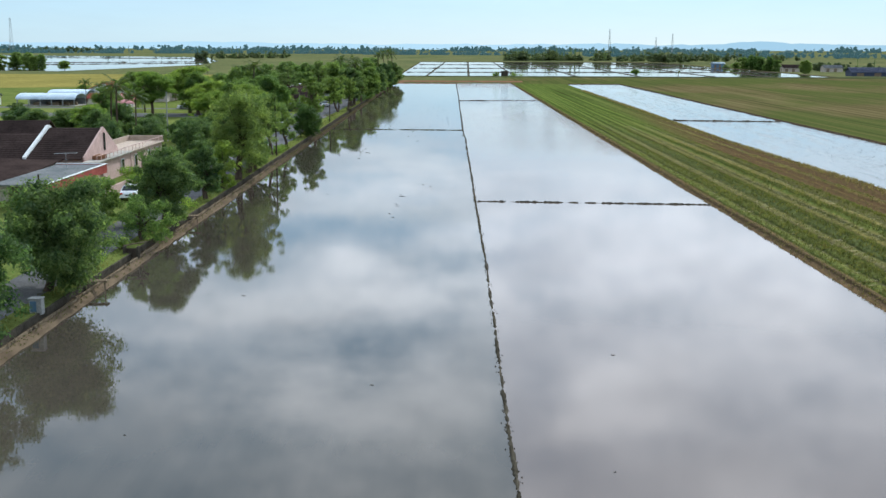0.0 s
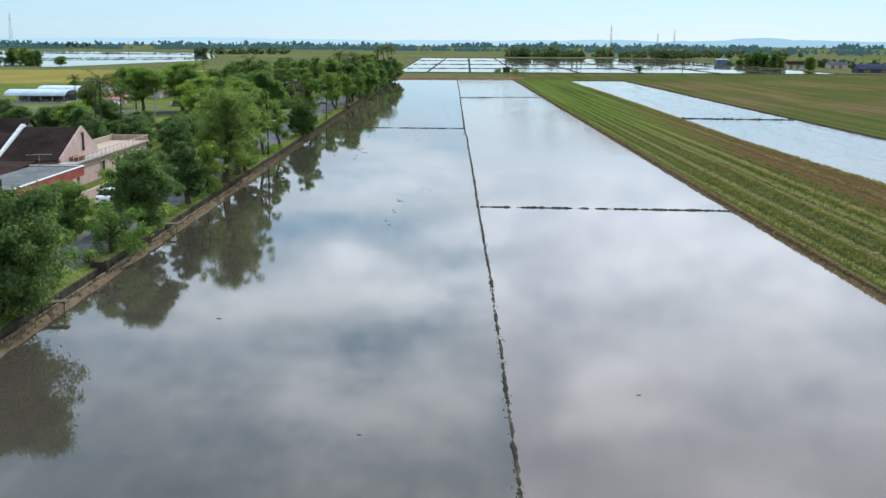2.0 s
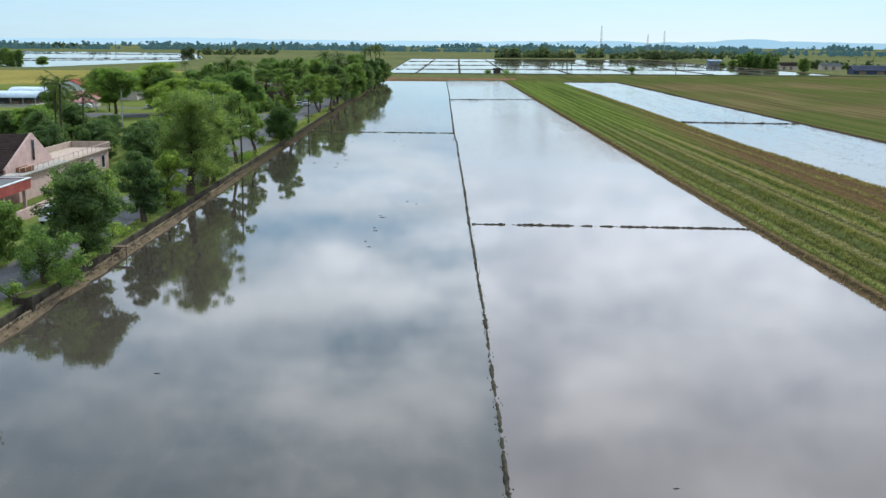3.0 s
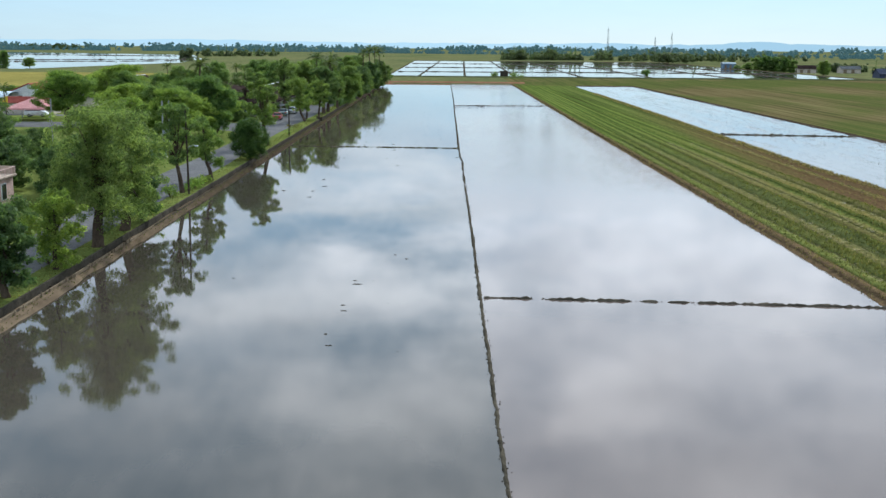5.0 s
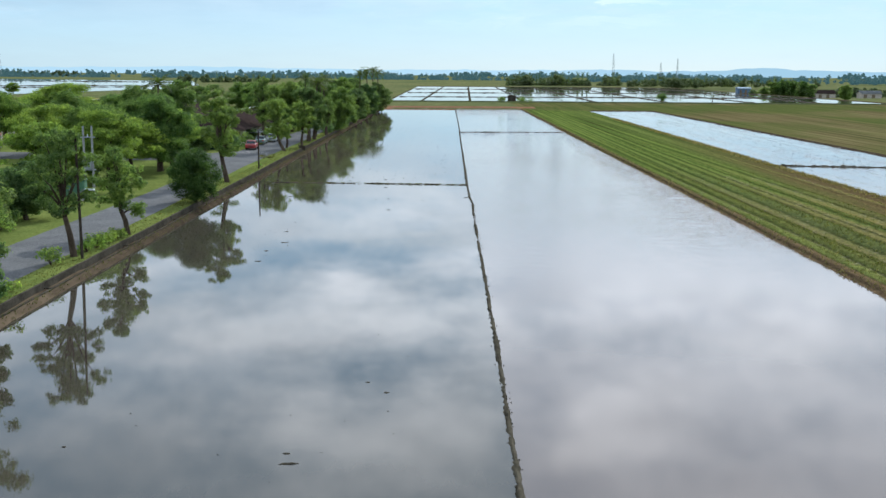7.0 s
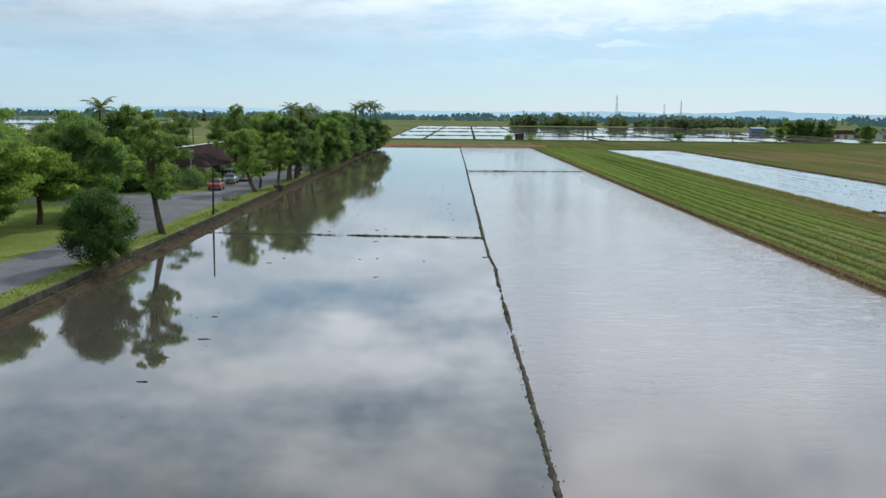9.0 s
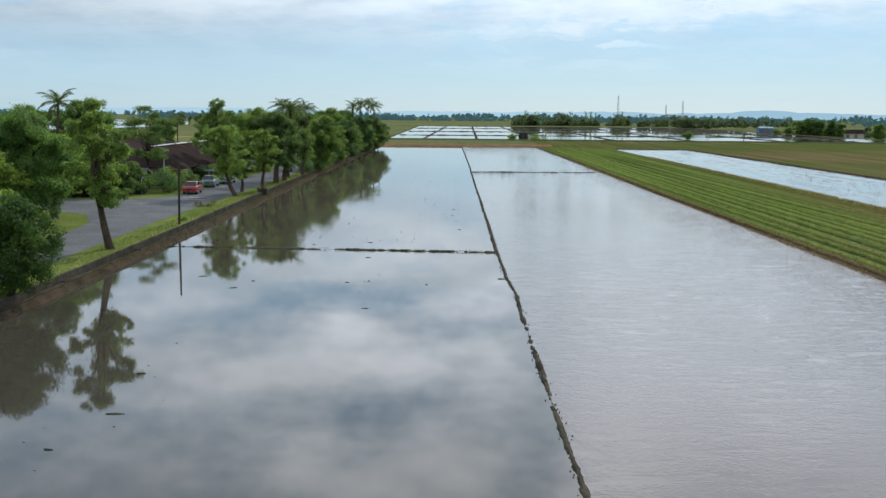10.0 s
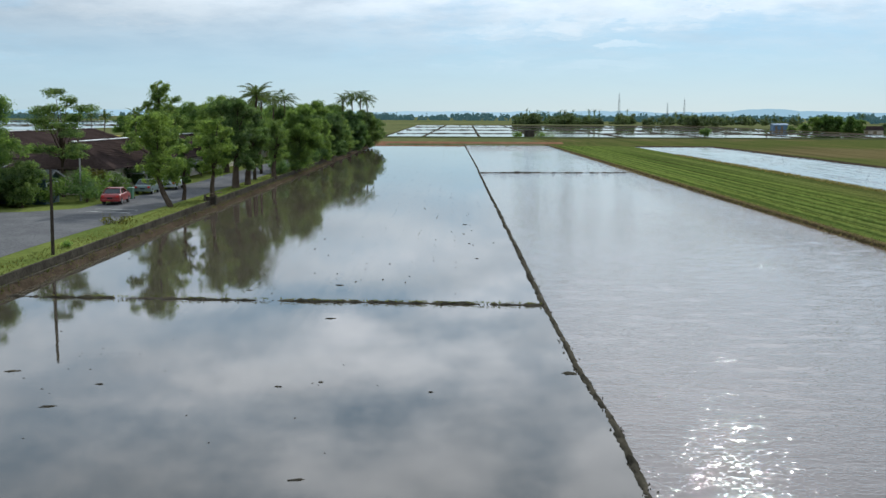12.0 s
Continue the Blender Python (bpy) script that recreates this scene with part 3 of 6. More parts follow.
def sheet(name, pts, z, mat, label):
    ob = raw(name, [(x, y, z) for x, y in pts], [tuple(range(len(pts)))], mat)
    return tagged(ob, label, "water", kind="structure")


BUND_LINE = [(-0.22, -200), (-0.22, -104), (-0.03, -84), (0.1, -65), (0.1, -45), (0.15, -24), (0.18, 10), (0.23, 34), (0.34, 41), (0.15, 47), (0.11, 60), (0.2, 91), (0.53, 184), (0.65, 333.5)]


def bund_x(y):
    return np.interp(y, [p[1] for p in BUND_LINE], [p[0] for p in BUND_LINE])


sheet("water_1", [(-26.0, -200)] + BUND_LINE + [(-26.0, 333.5)], 0.0, M["water"], "still muddy water of a flooded paddy beside the bank")
sheet("water_2", [(24.7, -200), (24.7, 333.5)] + BUND_LINE[::-1], 0.0, M["water_windy"], "rippled muddy water of a flooded paddy")
sheet("water_3", [(44.6, -200), (70.2, -200), (70.2, 317.3), (44.6, 317.3)], 0.0, M["shallow"], "shallow flooded strip between stubble fields")
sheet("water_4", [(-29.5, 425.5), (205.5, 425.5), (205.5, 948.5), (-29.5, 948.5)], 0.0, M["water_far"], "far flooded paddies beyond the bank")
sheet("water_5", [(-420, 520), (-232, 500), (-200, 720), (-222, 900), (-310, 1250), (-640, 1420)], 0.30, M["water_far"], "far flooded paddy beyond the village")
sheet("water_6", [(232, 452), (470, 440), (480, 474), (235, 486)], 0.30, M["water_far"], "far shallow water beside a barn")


# ---- mud bunds between the paddies ----
def bund(label, p0, p1, width, high, gaps=(), seed=1.0, broken=None, step=0.22, bend=False):
    """A low uneven ridge of mud from p0 to p1, with gaps given along it in metres."""
    p0, p1 = Vector((*p0, 0)), Vector((*p1, 0))
    long = (p1 - p0).length
    d = (p1 - p0) / long
    s = Vector((-d.y, d.x, 0))
    t = np.arange(0, long + step, step)
    lump = 0.9 + 0.25 * wobble(t, seed, 0.9) + 0.22 * wobble(t, seed + 3, 3.1)
    if broken:
        a, b = broken
        lump -= smooth(a - 8, a + 4, t) * smooth(b + 8, b - 4, t) * (0.20 + 0.75 * wobble(t, seed + 1, 2.0))
    lump = np.clip(lump, 0.0, 1.2)
    for a, b in gaps:
        lump *= 1 - smooth(a - 0.4, a, t) * smooth(b + 0.4, b, t)
    side = 0.05 * wobble(t, seed + 9, 0.8) + 0.10 * wobble(t, seed + 5, 0.05)
    jit = np.clip(np.random.default_rng(int(abs(seed) * 10) + 1).normal(size=(len(t), 6)), -1.5, 1.5)
    V, F = [], []
    prof = [(-1.0, -0.16), (-0.62, 0.35), (-0.2, 0.9), (0.22, 1.0), (0.6, 0.4), (1.0, -0.16)]
    for i, ti in enumerate(t):
        c = p0 + d * float(ti) + s * float(side[i])
        if bend:
            c.x = float(bund_x(c.y)) + float(side[i]) * 0.6
        w = width * (0.6 + 0.5 * lump[i])
        for k, (u, v) in enumerate(prof):
            j = 0.30 * float(jit[i, k])
            q = c + s * (w * (u + j * 0.5))
            V.append((q.x, q.y, -0.05 + high * v * lump[i] * (1 + j) - (0.03 if lump[i] < 0.2 else 0)))
    n = len(prof)
    for i in range(len(t) - 1):
        for k in range(n - 1):
            a = i * n + k
            F.append((a, a + 1, a + n + 1, a + n))
    ob = raw("mud_bund", V, F, M["bund"], smooth=True)
    return tagged(ob, label, "mud bund", "bunds between the paddies")


bund("long narrow dark mud bund between two flooded paddies", (0.0, -195), (0.0, -37), 0.14, 0.14, seed=2.0, broken=(40, 125), bend=True)
bund("long narrow dark mud bund, broken into clods in places", (0.0, -37.1), (0.0, 60), 0.165, 0.15, seed=2.6, broken=(58, 74), bend=True)
bund("long narrow dark mud bund running on to the far bank", (0.0, 60), (0.0, 333), 0.19, 0.16, seed=5.0, bend=True)
bund("broken mud cross bund with gaps in shallow water", (0.3, -36.5), (24.3, -38.3), 0.18, 0.15, [(3.2, 3.5), (9.1, 9.25), (10.7, 10.85), (12.5, 12.6)], 3.0)
bund("thin dark mud cross bund far across the paddy", (0.6, 175.0), (24.2, 177.0), 0.24, 0.16, seed=8.0)
bund("grassy broken mud cross bund reaching the bank", (-25.5, 61.9), (0.0, 60.0), 0.21, 0.15, [(1.9, 2.1), (5.6, 5.7), (12.3, 12.9), (22.8, 22.95)], 4.0)
bund("mud cross bund in the flooded strip", (46.6, 90.4), (69.5, 87.5), 0.4, 0.25, seed=6.0)
for bx in (-14.5, 8.0, 33.0, 66.0, 100.0, 140.0, 172.0):
    bund("far mud bund between flooded paddies", (bx, 428), (bx + 9, 946), 0.7, 0.35, seed=bx, step=2.0)
for by in (520, 640, 790):
    bund("far mud bund across flooded paddies", (-28, by), (204, by + 25), 0.8, 0.35, seed=by * 0.1, step=2.0)
bund("far mud bund in the paddy beyond the village", (-420, 600), (-222, 800), 1.2, 0.7, seed=1.4, step=2.5)
bund("far mud bund in the paddy beyond the village", (-440, 700), (-236, 885), 1.2, 0.7, seed=1.9, step=2.5)
bund("far mud bund in the paddy beyond the village", (-560, 1150), (-300, 1120), 1.4, 0.8, seed=2.3, step=2.5)


# ---- concrete drain and bank foot ----
def drain():
    d = thing("field_drain", pose(0, 0, 0), "long weathered concrete drain along the muddy paddy bank", "drain", kind="structure")
    ys = np.arange(-200, 333.1, 1.5)
    for nm, x0, w, top in (("drain_wall", -26.44, 0.13, 0.73), ("drain_wall", -25.98, 0.11, 0.36)):
        V, F = [], []
        for i, yv in enumerate(ys):
            s = 0.03 * float(wobble(yv, x0, 0.3))
            z = top + 0.02 * float(wobble(yv, x0 * 2, 0.4))
            V += [(x0 + s, yv, -0.3), (x0 + s, yv, z), (x0 + w + s, yv, z - 0.01), (x0 + w + s, yv, -0.3)]
        for i in range(len(ys) - 1):
            for k in range(3):
                a = i * 4 + k
                F.append((a, a + 4, a + 5, a + 1))
        raw(nm, V, F, M["concrete"], d)
    raw("drain_bed", [(-26.40, -200, 0.22), (-25.9, -200, 0.22), (-25.9, 333, 0.22), (-26.40, 333, 0.22)], [(0, 1, 2, 3)], M["mud"], d)
    strut = boxed((0, 0, 0), (0.5, 0.12, 0.09), 0.01)
    first = part("strut", strut, M["concrete"], d)
    first.location = (-26.12, -104, 0.36)
    for yv in np.arange(-98, 60, 15.5):
        o = new("strut", first.data)
        o.parent, o.location = d, (-26.12, float(yv + 0.7 * wobble(yv, 2.2)), 0.36)


drain()


def plank_edging():
    """Weathered boards pegged along the near stretch of the drain."""
    q = random.Random(23)
    y = -118.0
    while y < -14:
        l = q.uniform(2.6, 4.4)
        e = thing("drain_board", pose(-25.86 + q.uniform(-0.04, 0.04), y + l / 2, 0.34, 0, q.uniform(-6, 6), q.uniform(-1.0, 1.0)), "weathered timber board edging the field drain", "board", "boards along the drain")
        part("board", boxed((0, 0, 0.03), (0.09, l, 0.20), 0.01), M["timber"], e)
        for k in (-0.38, 0.36):
            part("peg", tubed([(0.08, l * k, -0.7), (0.08, l * k, q.uniform(0.16, 0.3))], [0.035, 0.03], 6), M["timber"], e)
        y += l + q.uniform(0.05, 1.2)


plank_edging()


def road_piece(name, outline, z, mat, label, category="road"):
    ob = raw(name, [(x, y, z) for x, y in outline], [tuple(range(len(outline)))], mat)
    return tagged(ob, label, category, kind="structure")


near_edge = [(-27.9, -200), (-27.9, -60), (-28.3, -10), (-28.3, 30), (-28.9, 55), (-29.3, 75), (-28.9, 105), (-28.4, 140), (-28.6, 330)]
far_edge = [(-31.4, -200), (-31.5, -60), (-33.0, -30), (-33.8, 10), (-33.3, 40), (-33.4, 58), (-34.6, 72), (-37.5, 80), (-43, 84), (-120, 86), (-120, 98), (-44, 97), (-38.5, 98.5), (-35.4, 102), (-34.8, 112), (-33.8, 140), (-33.6, 330)]
road_piece("road", near_edge + far_edge[::-1], 0.712, M["asphalt"], "grey asphalt village road with a side turning")
road_piece("road_2", [(-140, 124), (-58, 116), (-58, 112), (-140, 119)], 0.713, M["asphalt"], "pale village lane behind the lawn")


# ---- plants ----
def leaves(name, puffs, count, leaf, material, parent, seed, up=0.35, shape=0.5, kind="", flat=0.8):
    """Many small leaf blades round the given puffs (x, y, z, radius)."""
    r = np.random.default_rng(seed)
    puffs = np.asarray(puffs, float)
    w = puffs[:, 3] ** 2
    which = r.choice(len(puffs), count, p=w / w.sum())
    d = r.normal(size=(count, 3))
    d /= np.linalg.norm(d, axis=1, keepdims=True)
    rad = puffs[which, 3] * np.abs(0.82 + 0.23 * r.normal(size=count))
    c = puffs[which, :3] + d * rad[:, None] * np.array([1, 1, flat])
    nrm = d * 0.95 + r.normal(size=(count, 3)) * 0.42 + np.array([0, 0, up])
    nrm /= np.linalg.norm(nrm, axis=1, keepdims=True)
    t = r.normal(size=(count, 3))
    u = np.cross(nrm, t)
    u /= np.linalg.norm(u, axis=1, keepdims=True)
    v = np.cross(nrm, u)
    s = leaf * (0.6 + 0.8 * r.random(count))[:, None]
    A = c + u * s * 0.5
    B = c + v * s * 0.5 * shape
    C = c - u * s * 0.5
    D = c - v * s * 0.5 * shape
    V = np.stack([A, B, C, D], 1).reshape(-1, 3)
    F = np.arange(count * 4).reshape(-1, 4)
    ob = raw(name, V, F, material, parent)
    if kind:
        ob["kind"] = kind
    return ob


STYLES = {
    "thin": dict(lobes=17, lobe=0.30, n=6, size=0.20, dens=150, leaf=0.20, foot=0.24, mat="leaf_dark", core=0, flat=0.5),
    "mango": dict(lobes=18, lobe=0.36, n=9, size=0.155, dens=450, leaf=0.21, foot=0.07, mat="leaf_dark", core=14),
    "broad": dict(lobes=17, lobe=0.38, n=9, size=0.155, dens=440, leaf=0.20, foot=0.08, mat="leaf_mid", core=14),
    "open": dict(lobes=16, lobe=0.50, n=10, size=0.13, dens=330, leaf=0.17, foot=0.14, mat="leaf_olive", core=12),
    "slender": dict(lobes=12, lobe=0.52, n=9, size=0.16, dens=360, leaf=0.18, foot=0.22, mat="leaf_mid", core=9),
    "young": dict(lobes=12, lobe=0.54, n=9, size=0.17, dens=430, leaf=0.18, foot=0.12, mat="leaf_light", core=10),
    "rain": dict(lobes=19, lobe=0.46, n=9, size=0.19, dens=300, leaf=0.26, foot=0.24, mat="leaf_light", core=8, flat=0.42),
    "wispy": dict(lobes=10, lobe=0.46, n=6, size=0.17, dens=300, leaf=0.17, foot=0.02, mat="leaf_mid", core=6),
    "airy": dict(lobes=15, lobe=0.36, n=7, size=0.13, dens=210, leaf=0.19, foot=0.28, mat="leaf_olive", core=4),
}


def tree(x, y, top, r, style, label, seed, lean=(0.0, 0.0), base=0.68, foot=None, name="tree", group="trees along the bank", lower=None):
    st = STYLES[style]
    q = np.random.default_rng(seed)
    e = thing(name, pose(x, y, base), label, "tree", group)
    h = top - base
    f = h * (foot if foot is not None else st["foot"])
    cz, hz = (f + h) / 2, (h - f) / 2
    ph = []
    lobes = []
    nl = st["lobes"]
    for i in range(nl):                      # main limbs, spread round the trunk at uneven heights
        a = i * 2.399 + q.normal() * 0.35
        u = (i + 0.5) / nl
        zz = f + (h - f) * (0.12 + 0.80 * u) + q.normal() * 0.05 * h
        wide = math.sin(math.pi * min(0.98, 0.16 + 0.80 * u)) ** 0.6
        rr = r * wide * q.uniform(0.42, 0.82)
        lobes.append((math.cos(a) * rr, math.sin(a) * rr, zz, r * st["lobe"] * q.uniform(0.75, 1.2) * (0.6 + 0.4 * wide)))
    for lx, ly, lz, lr in lobes:
        for k in range(st["n"]):
            d = q.normal(size=3)
            d /= np.linalg.norm(d)
            s = st["size"] * r * q.uniform(0.6, 1.3)
            g = lr * q.uniform(0.3, 1.0)
            p = np.array([lx, ly, lz]) + d * g * np.array([1.15, 1.15, 0.75 if "flat" not in st else 0.34])
            p[2] = min(max(p[2], f * 0.6 + s * 0.4), h - s * 0.5)
            p[0] += lean[0] * p[2] / h
            p[1] += lean[1] * p[2] / h
            ph.append(np.array([*p, s]))
    for k in range(st["core"]):
        u = (k + 0.5) / st["core"]
        a = k * 2.1
        ph.append(np.array([math.cos(a) * r * 0.22 + lean[0] * 0.6, math.sin(a) * r * 0.22 + lean[1] * 0.6, f + (h - f) * (0.10 + 0.78 * u), r * 0.30]))
    area = 4 * r * hz * 1.5
    leaves("crown", ph, int(st["dens"] * area), st["leaf"], M[st["mat"]], e, seed + 1, flat=st.get("flat", 0.8))
    bm = bmesh.new()
    tr = 0.035 * h * {"slender": 0.7, "young": 0.7, "thin": 0.35, "airy": 0.6}.get(style, 1.0) + 0.05
    fork = max(f * 1.1, h * 0.28)
    mid = Vector((lean[0] * 0.25 + q.normal() * 0.08, lean[1] * 0.25 + q.normal() * 0.08, fork * 0.55))
    top_p = Vector((lean[0] * 0.55, lean[1] * 0.55, fork))
    tube(bm, [(0, 0, -0.15), (0, 0, 0.12), mid, top_p], [tr * 1.5, tr * 1.05, tr * 0.85, tr * 0.7], 8)
    crown_top = Vector((lean[0] * 0.8, lean[1] * 0.8, h * 0.82))
    tube(bm, [top_p, top_p.lerp(crown_top, 0.5) + Vector((q.normal() * 0.15, q.normal() * 0.15, 0)), crown_top], [tr * 0.7, tr * 0.4, tr * 0.12], 6)
    for p in lobes:
        a = top_p.lerp(crown_top, float(q.uniform(0, 0.4)))
        b = Vector((p[0] + lean[0] * p[2] / h, p[1] + lean[1] * p[2] / h, p[2]))
        if b.z < fork:
            a = mid.lerp(top_p, 0.6)
        m = a.lerp(b, 0.5) + Vector((0, 0, 0.12 * (b - a).length))
        tube(bm, [a, m, b], [tr * 0.38, tr * 0.22, tr * 0.06], 5)
    part("trunk", bm, M["bark"], e, smooth=True)
    return e


def round_bush(x, y, top, r, label, seed, base=0.68, mat="leaf_dark", name="round_tree"):
    e = thing(name, pose(x, y, base), label, "bush", "trees along the bank")
    q = np.random.default_rng(seed)
    h = top - base
    ph = []
    for i in range(90):
        d = q.normal(size=3)
        d /= np.linalg.norm(d)
        g = 0.80 + 0.07 * q.normal()
        wide = 1.0 - 0.22 * max(0.0, d[2])
        ph.append((d[0] * r * g * wide, d[1] * r * g * wide, max(h * 0.46 + d[2] * h * 0.50 * g, 0.2), r * 0.2))
    leaves("crown", ph, int(1300 * r * h), 0.14, M[mat], e, seed)
    inner = [(0, 0, h * 0.5, r * 0.62), (0, 0, h * 0.3, r * 0.5), (0, 0, h * 0.7, r * 0.5)]
    leaves("inner_crown", inner, int(260 * r * h), 0.3, M[mat], e, seed + 1)
    part("trunk", tubed([(0, 0, -0.15), (0.05, 0, h * 0.3), (0, 0.05, h * 0.6)], [0.2, 0.15, 0.06], 7), M["bark"], e)
    return e


def frond(V, F, base, az, pitch, length, droop, q, pairs=22):
    p = np.array(base, float)
    a = pitch
    step = length / pairs
    for i in range(pairs):
        d = np.array([math.cos(az) * math.cos(a), math.sin(az) * math.cos(a), math.sin(a)])
        n = p + d * step
        side = np.array([-math.sin(az), math.cos(az), 0.0])
        u = i / pairs
        ll = length * 0.26 * (math.sin(math.pi * min(1, u * 0.85 + 0.15)) ** 0.7)
        k = len(V)
        w = 0.02 + 0.02 * (1 - u)
        V += [p - side * w, p + side * w, n + side * w, n - side * w]
        F.append((k, k + 1, k + 2, k + 3))
        if i > 1:
            for sgn in (-1, 1):
                tip = p + side * sgn * ll * 0.85 + d * ll * 0.45 + np.array([0, 0, -ll * (0.25 + 0.3 * q.random())])
                k = len(V)
                V += [p - d * 0.05, p + d * 0.07, tip]
                F.append((k, k + 1, k + 2))
        p = n
        a -= droop / pairs * (0.6 + 0.8 * u)


def palm(x, y, top, label, seed, base=0.5, length=3.6, count=17, name="coconut_palm", group="palms"):
    q = np.random.default_rng(seed)
    e = thing(name, pose(x, y, base), label, "palm", group)
    h = top - base - length * 0.45
    bend = q.normal(size=2) * 0.5
    pts = [(0, 0, -0.1), (bend[0] * 0.1, bend[1] * 0.1, h * 0.3), (bend[0] * 0.45, bend[1] * 0.45, h * 0.65), (bend[0], bend[1], h)]
    part("trunk", tubed(pts, [0.24, 0.17, 0.15, 0.13], 7), M["bark"], e, smooth=True)
    V, F = [], []
    for i in range(count):
        az = i * 2.399 + q.normal() * 0.2
        u = i / (count - 1)
        frond(V, F, (bend[0], bend[1], h), az, 1.25 - 1.35 * u + q.normal() * 0.08, length * (0.8 + 0.3 * q.random()), 1.2 + 0.7 * q.random(), q)
    raw("crown", [tuple(v) for v in V], F, M["leaf_palm"], e)
    return e


GREEN = "leafy green roadside tree on the grass bank"
near_trees = [
    (-28.4, -82.0, 7.6, 4.7, "mango", "broad leafy green tree over the paddy bank", (0.9, 0)),
    (-28.9, -93.5, 7.2, 4.2, "mango", "broad leafy green tree over the paddy bank", (0.3, 0)),
    (-32.3, -58.5, 5.1, 2.7, "broad", "low leafy green tree beside the road", (0, 0)),
    (-27.6, -64.0, 4.2, 2.5, "wispy", "thin green shrub tree on the bank", (0, 0)),
    (-27.9, -55.5, 7.5, 3.1, "mango", "dense dark-green mango tree on the bank", (0, 0)),
    (-27.7, -40.4, 6.5, 2.0, "mango", "small dense dark-green mango tree", (0, 0)),
    (-27.6, -32.5, 5.8, 1.8, "young", "young light-green tree on the bank", (0, 0)),
    (-27.4, -24.5, 11.4, 4.4, "open", "tall airy olive-green tree with grey trunk", (0.5, 0)),
    (-27.5, -17.5, 10.6, 3.5, "open", "tall airy olive-green tree on the bank", (0.8, 0)),
    (-27.5, -13.0, 5.0, 1.9, "mango", "small dark-green mango tree on the bank", (0, 0)),
    (-28.2, 4.2, 9.8, 2.6, "airy", "slender tree with pale trunk and airy crown", (-0.5, -1.0)),
    (-27.5, 14.4, 7.7, 2.0, "slender", "slender tree with leaning trunk and drooping leaves", (-0.9, 0)),
    (-27.9, 54.6, 11.0, 2.3, "slender", "tall slender tree with leaning trunk on the verge", (-1.0, 0)),
    (-28.8, 104.0, 9.3, 2.5, "slender", "leafy olive-green tree with leaning trunk on the verge", (-1.7, 0)),
    (-28.9, 111.4, 6.9, 1.15, "slender", "small slim light-green tree on the verge", (0, 0)),
    (-27.2, 113.6, 8.7, 1.9, "slender", "slender dark-green tree on the verge", (0.2, 0)),
    (-28.0, 129.0, 10.9, 3.0, "mango", "tall dark-green tree with bare lower trunk", (0.2, 0)),
    (-27.6, 134.0, 9.6, 2.5, "mango", "dark-green tree with bare lower trunk on the verge", (0.4, 0)),
    (-27.0, 149.0, 8.2, 2.1, "open", "shaggy olive-green tree on the verge", (0.2, 0)),
    (-27.0, 170.0, 9.9, 4.2, "broad", "large rounded light-green tree leaning over the bank", (0.5, 0)),
    (-27.6, 187.0, 9.2, 2.9, "mango", GREEN, (0.3, 0)),
    (-27.0, 201.0, 7.8, 2.6, "broad", GREEN, (0.3, 0)),
    (-26.8, 216.0, 9.2, 3.6, "mango", GREEN, (0.5, 0)),
    (-26.9, 235.0, 7.6, 3.0, "open", GREEN, (0.5, 0)),
    (-26.5, 250.0, 9.6, 3.9, "mango", GREEN, (0.6, 0)),
    (-26.6, 270.0, 8.0, 3.2, "broad", GREEN, (0.6, 0)),
    (-26.0, 287.0, 9.8, 4.0, "mango", GREEN, (0.6, 0)),
    (-25.4, 306.0, 8.2, 3.8, "mango", GREEN, (0.6, 0)),
]
for i, (x, y, top, r, style, label, lean) in enumerate(near_trees):
    x += 0.5 if x > -28.9 else 0.0
    tree(x, y, top, r, style, label, 100 + i * 7, lean, foot=None if y < 120 else (0.22 if y < 160 else 0.0))
round_bush(-26.6, 35.5, 6.4, 2.8, "dense rounded dark-green clipped tree on the verge", 71, mat="leaf_clipped_shaded")

tree(-35.8, 130.0, 12.2, 2.9, "open", "tall dark tree rising behind the parked cars", 911, (0, 0), group="village trees")
tree(-41.2, 114.5, 11.0, 3.6, "thin", "thin airy tree with bare upper branches", 921, (0, 0), group="village trees")
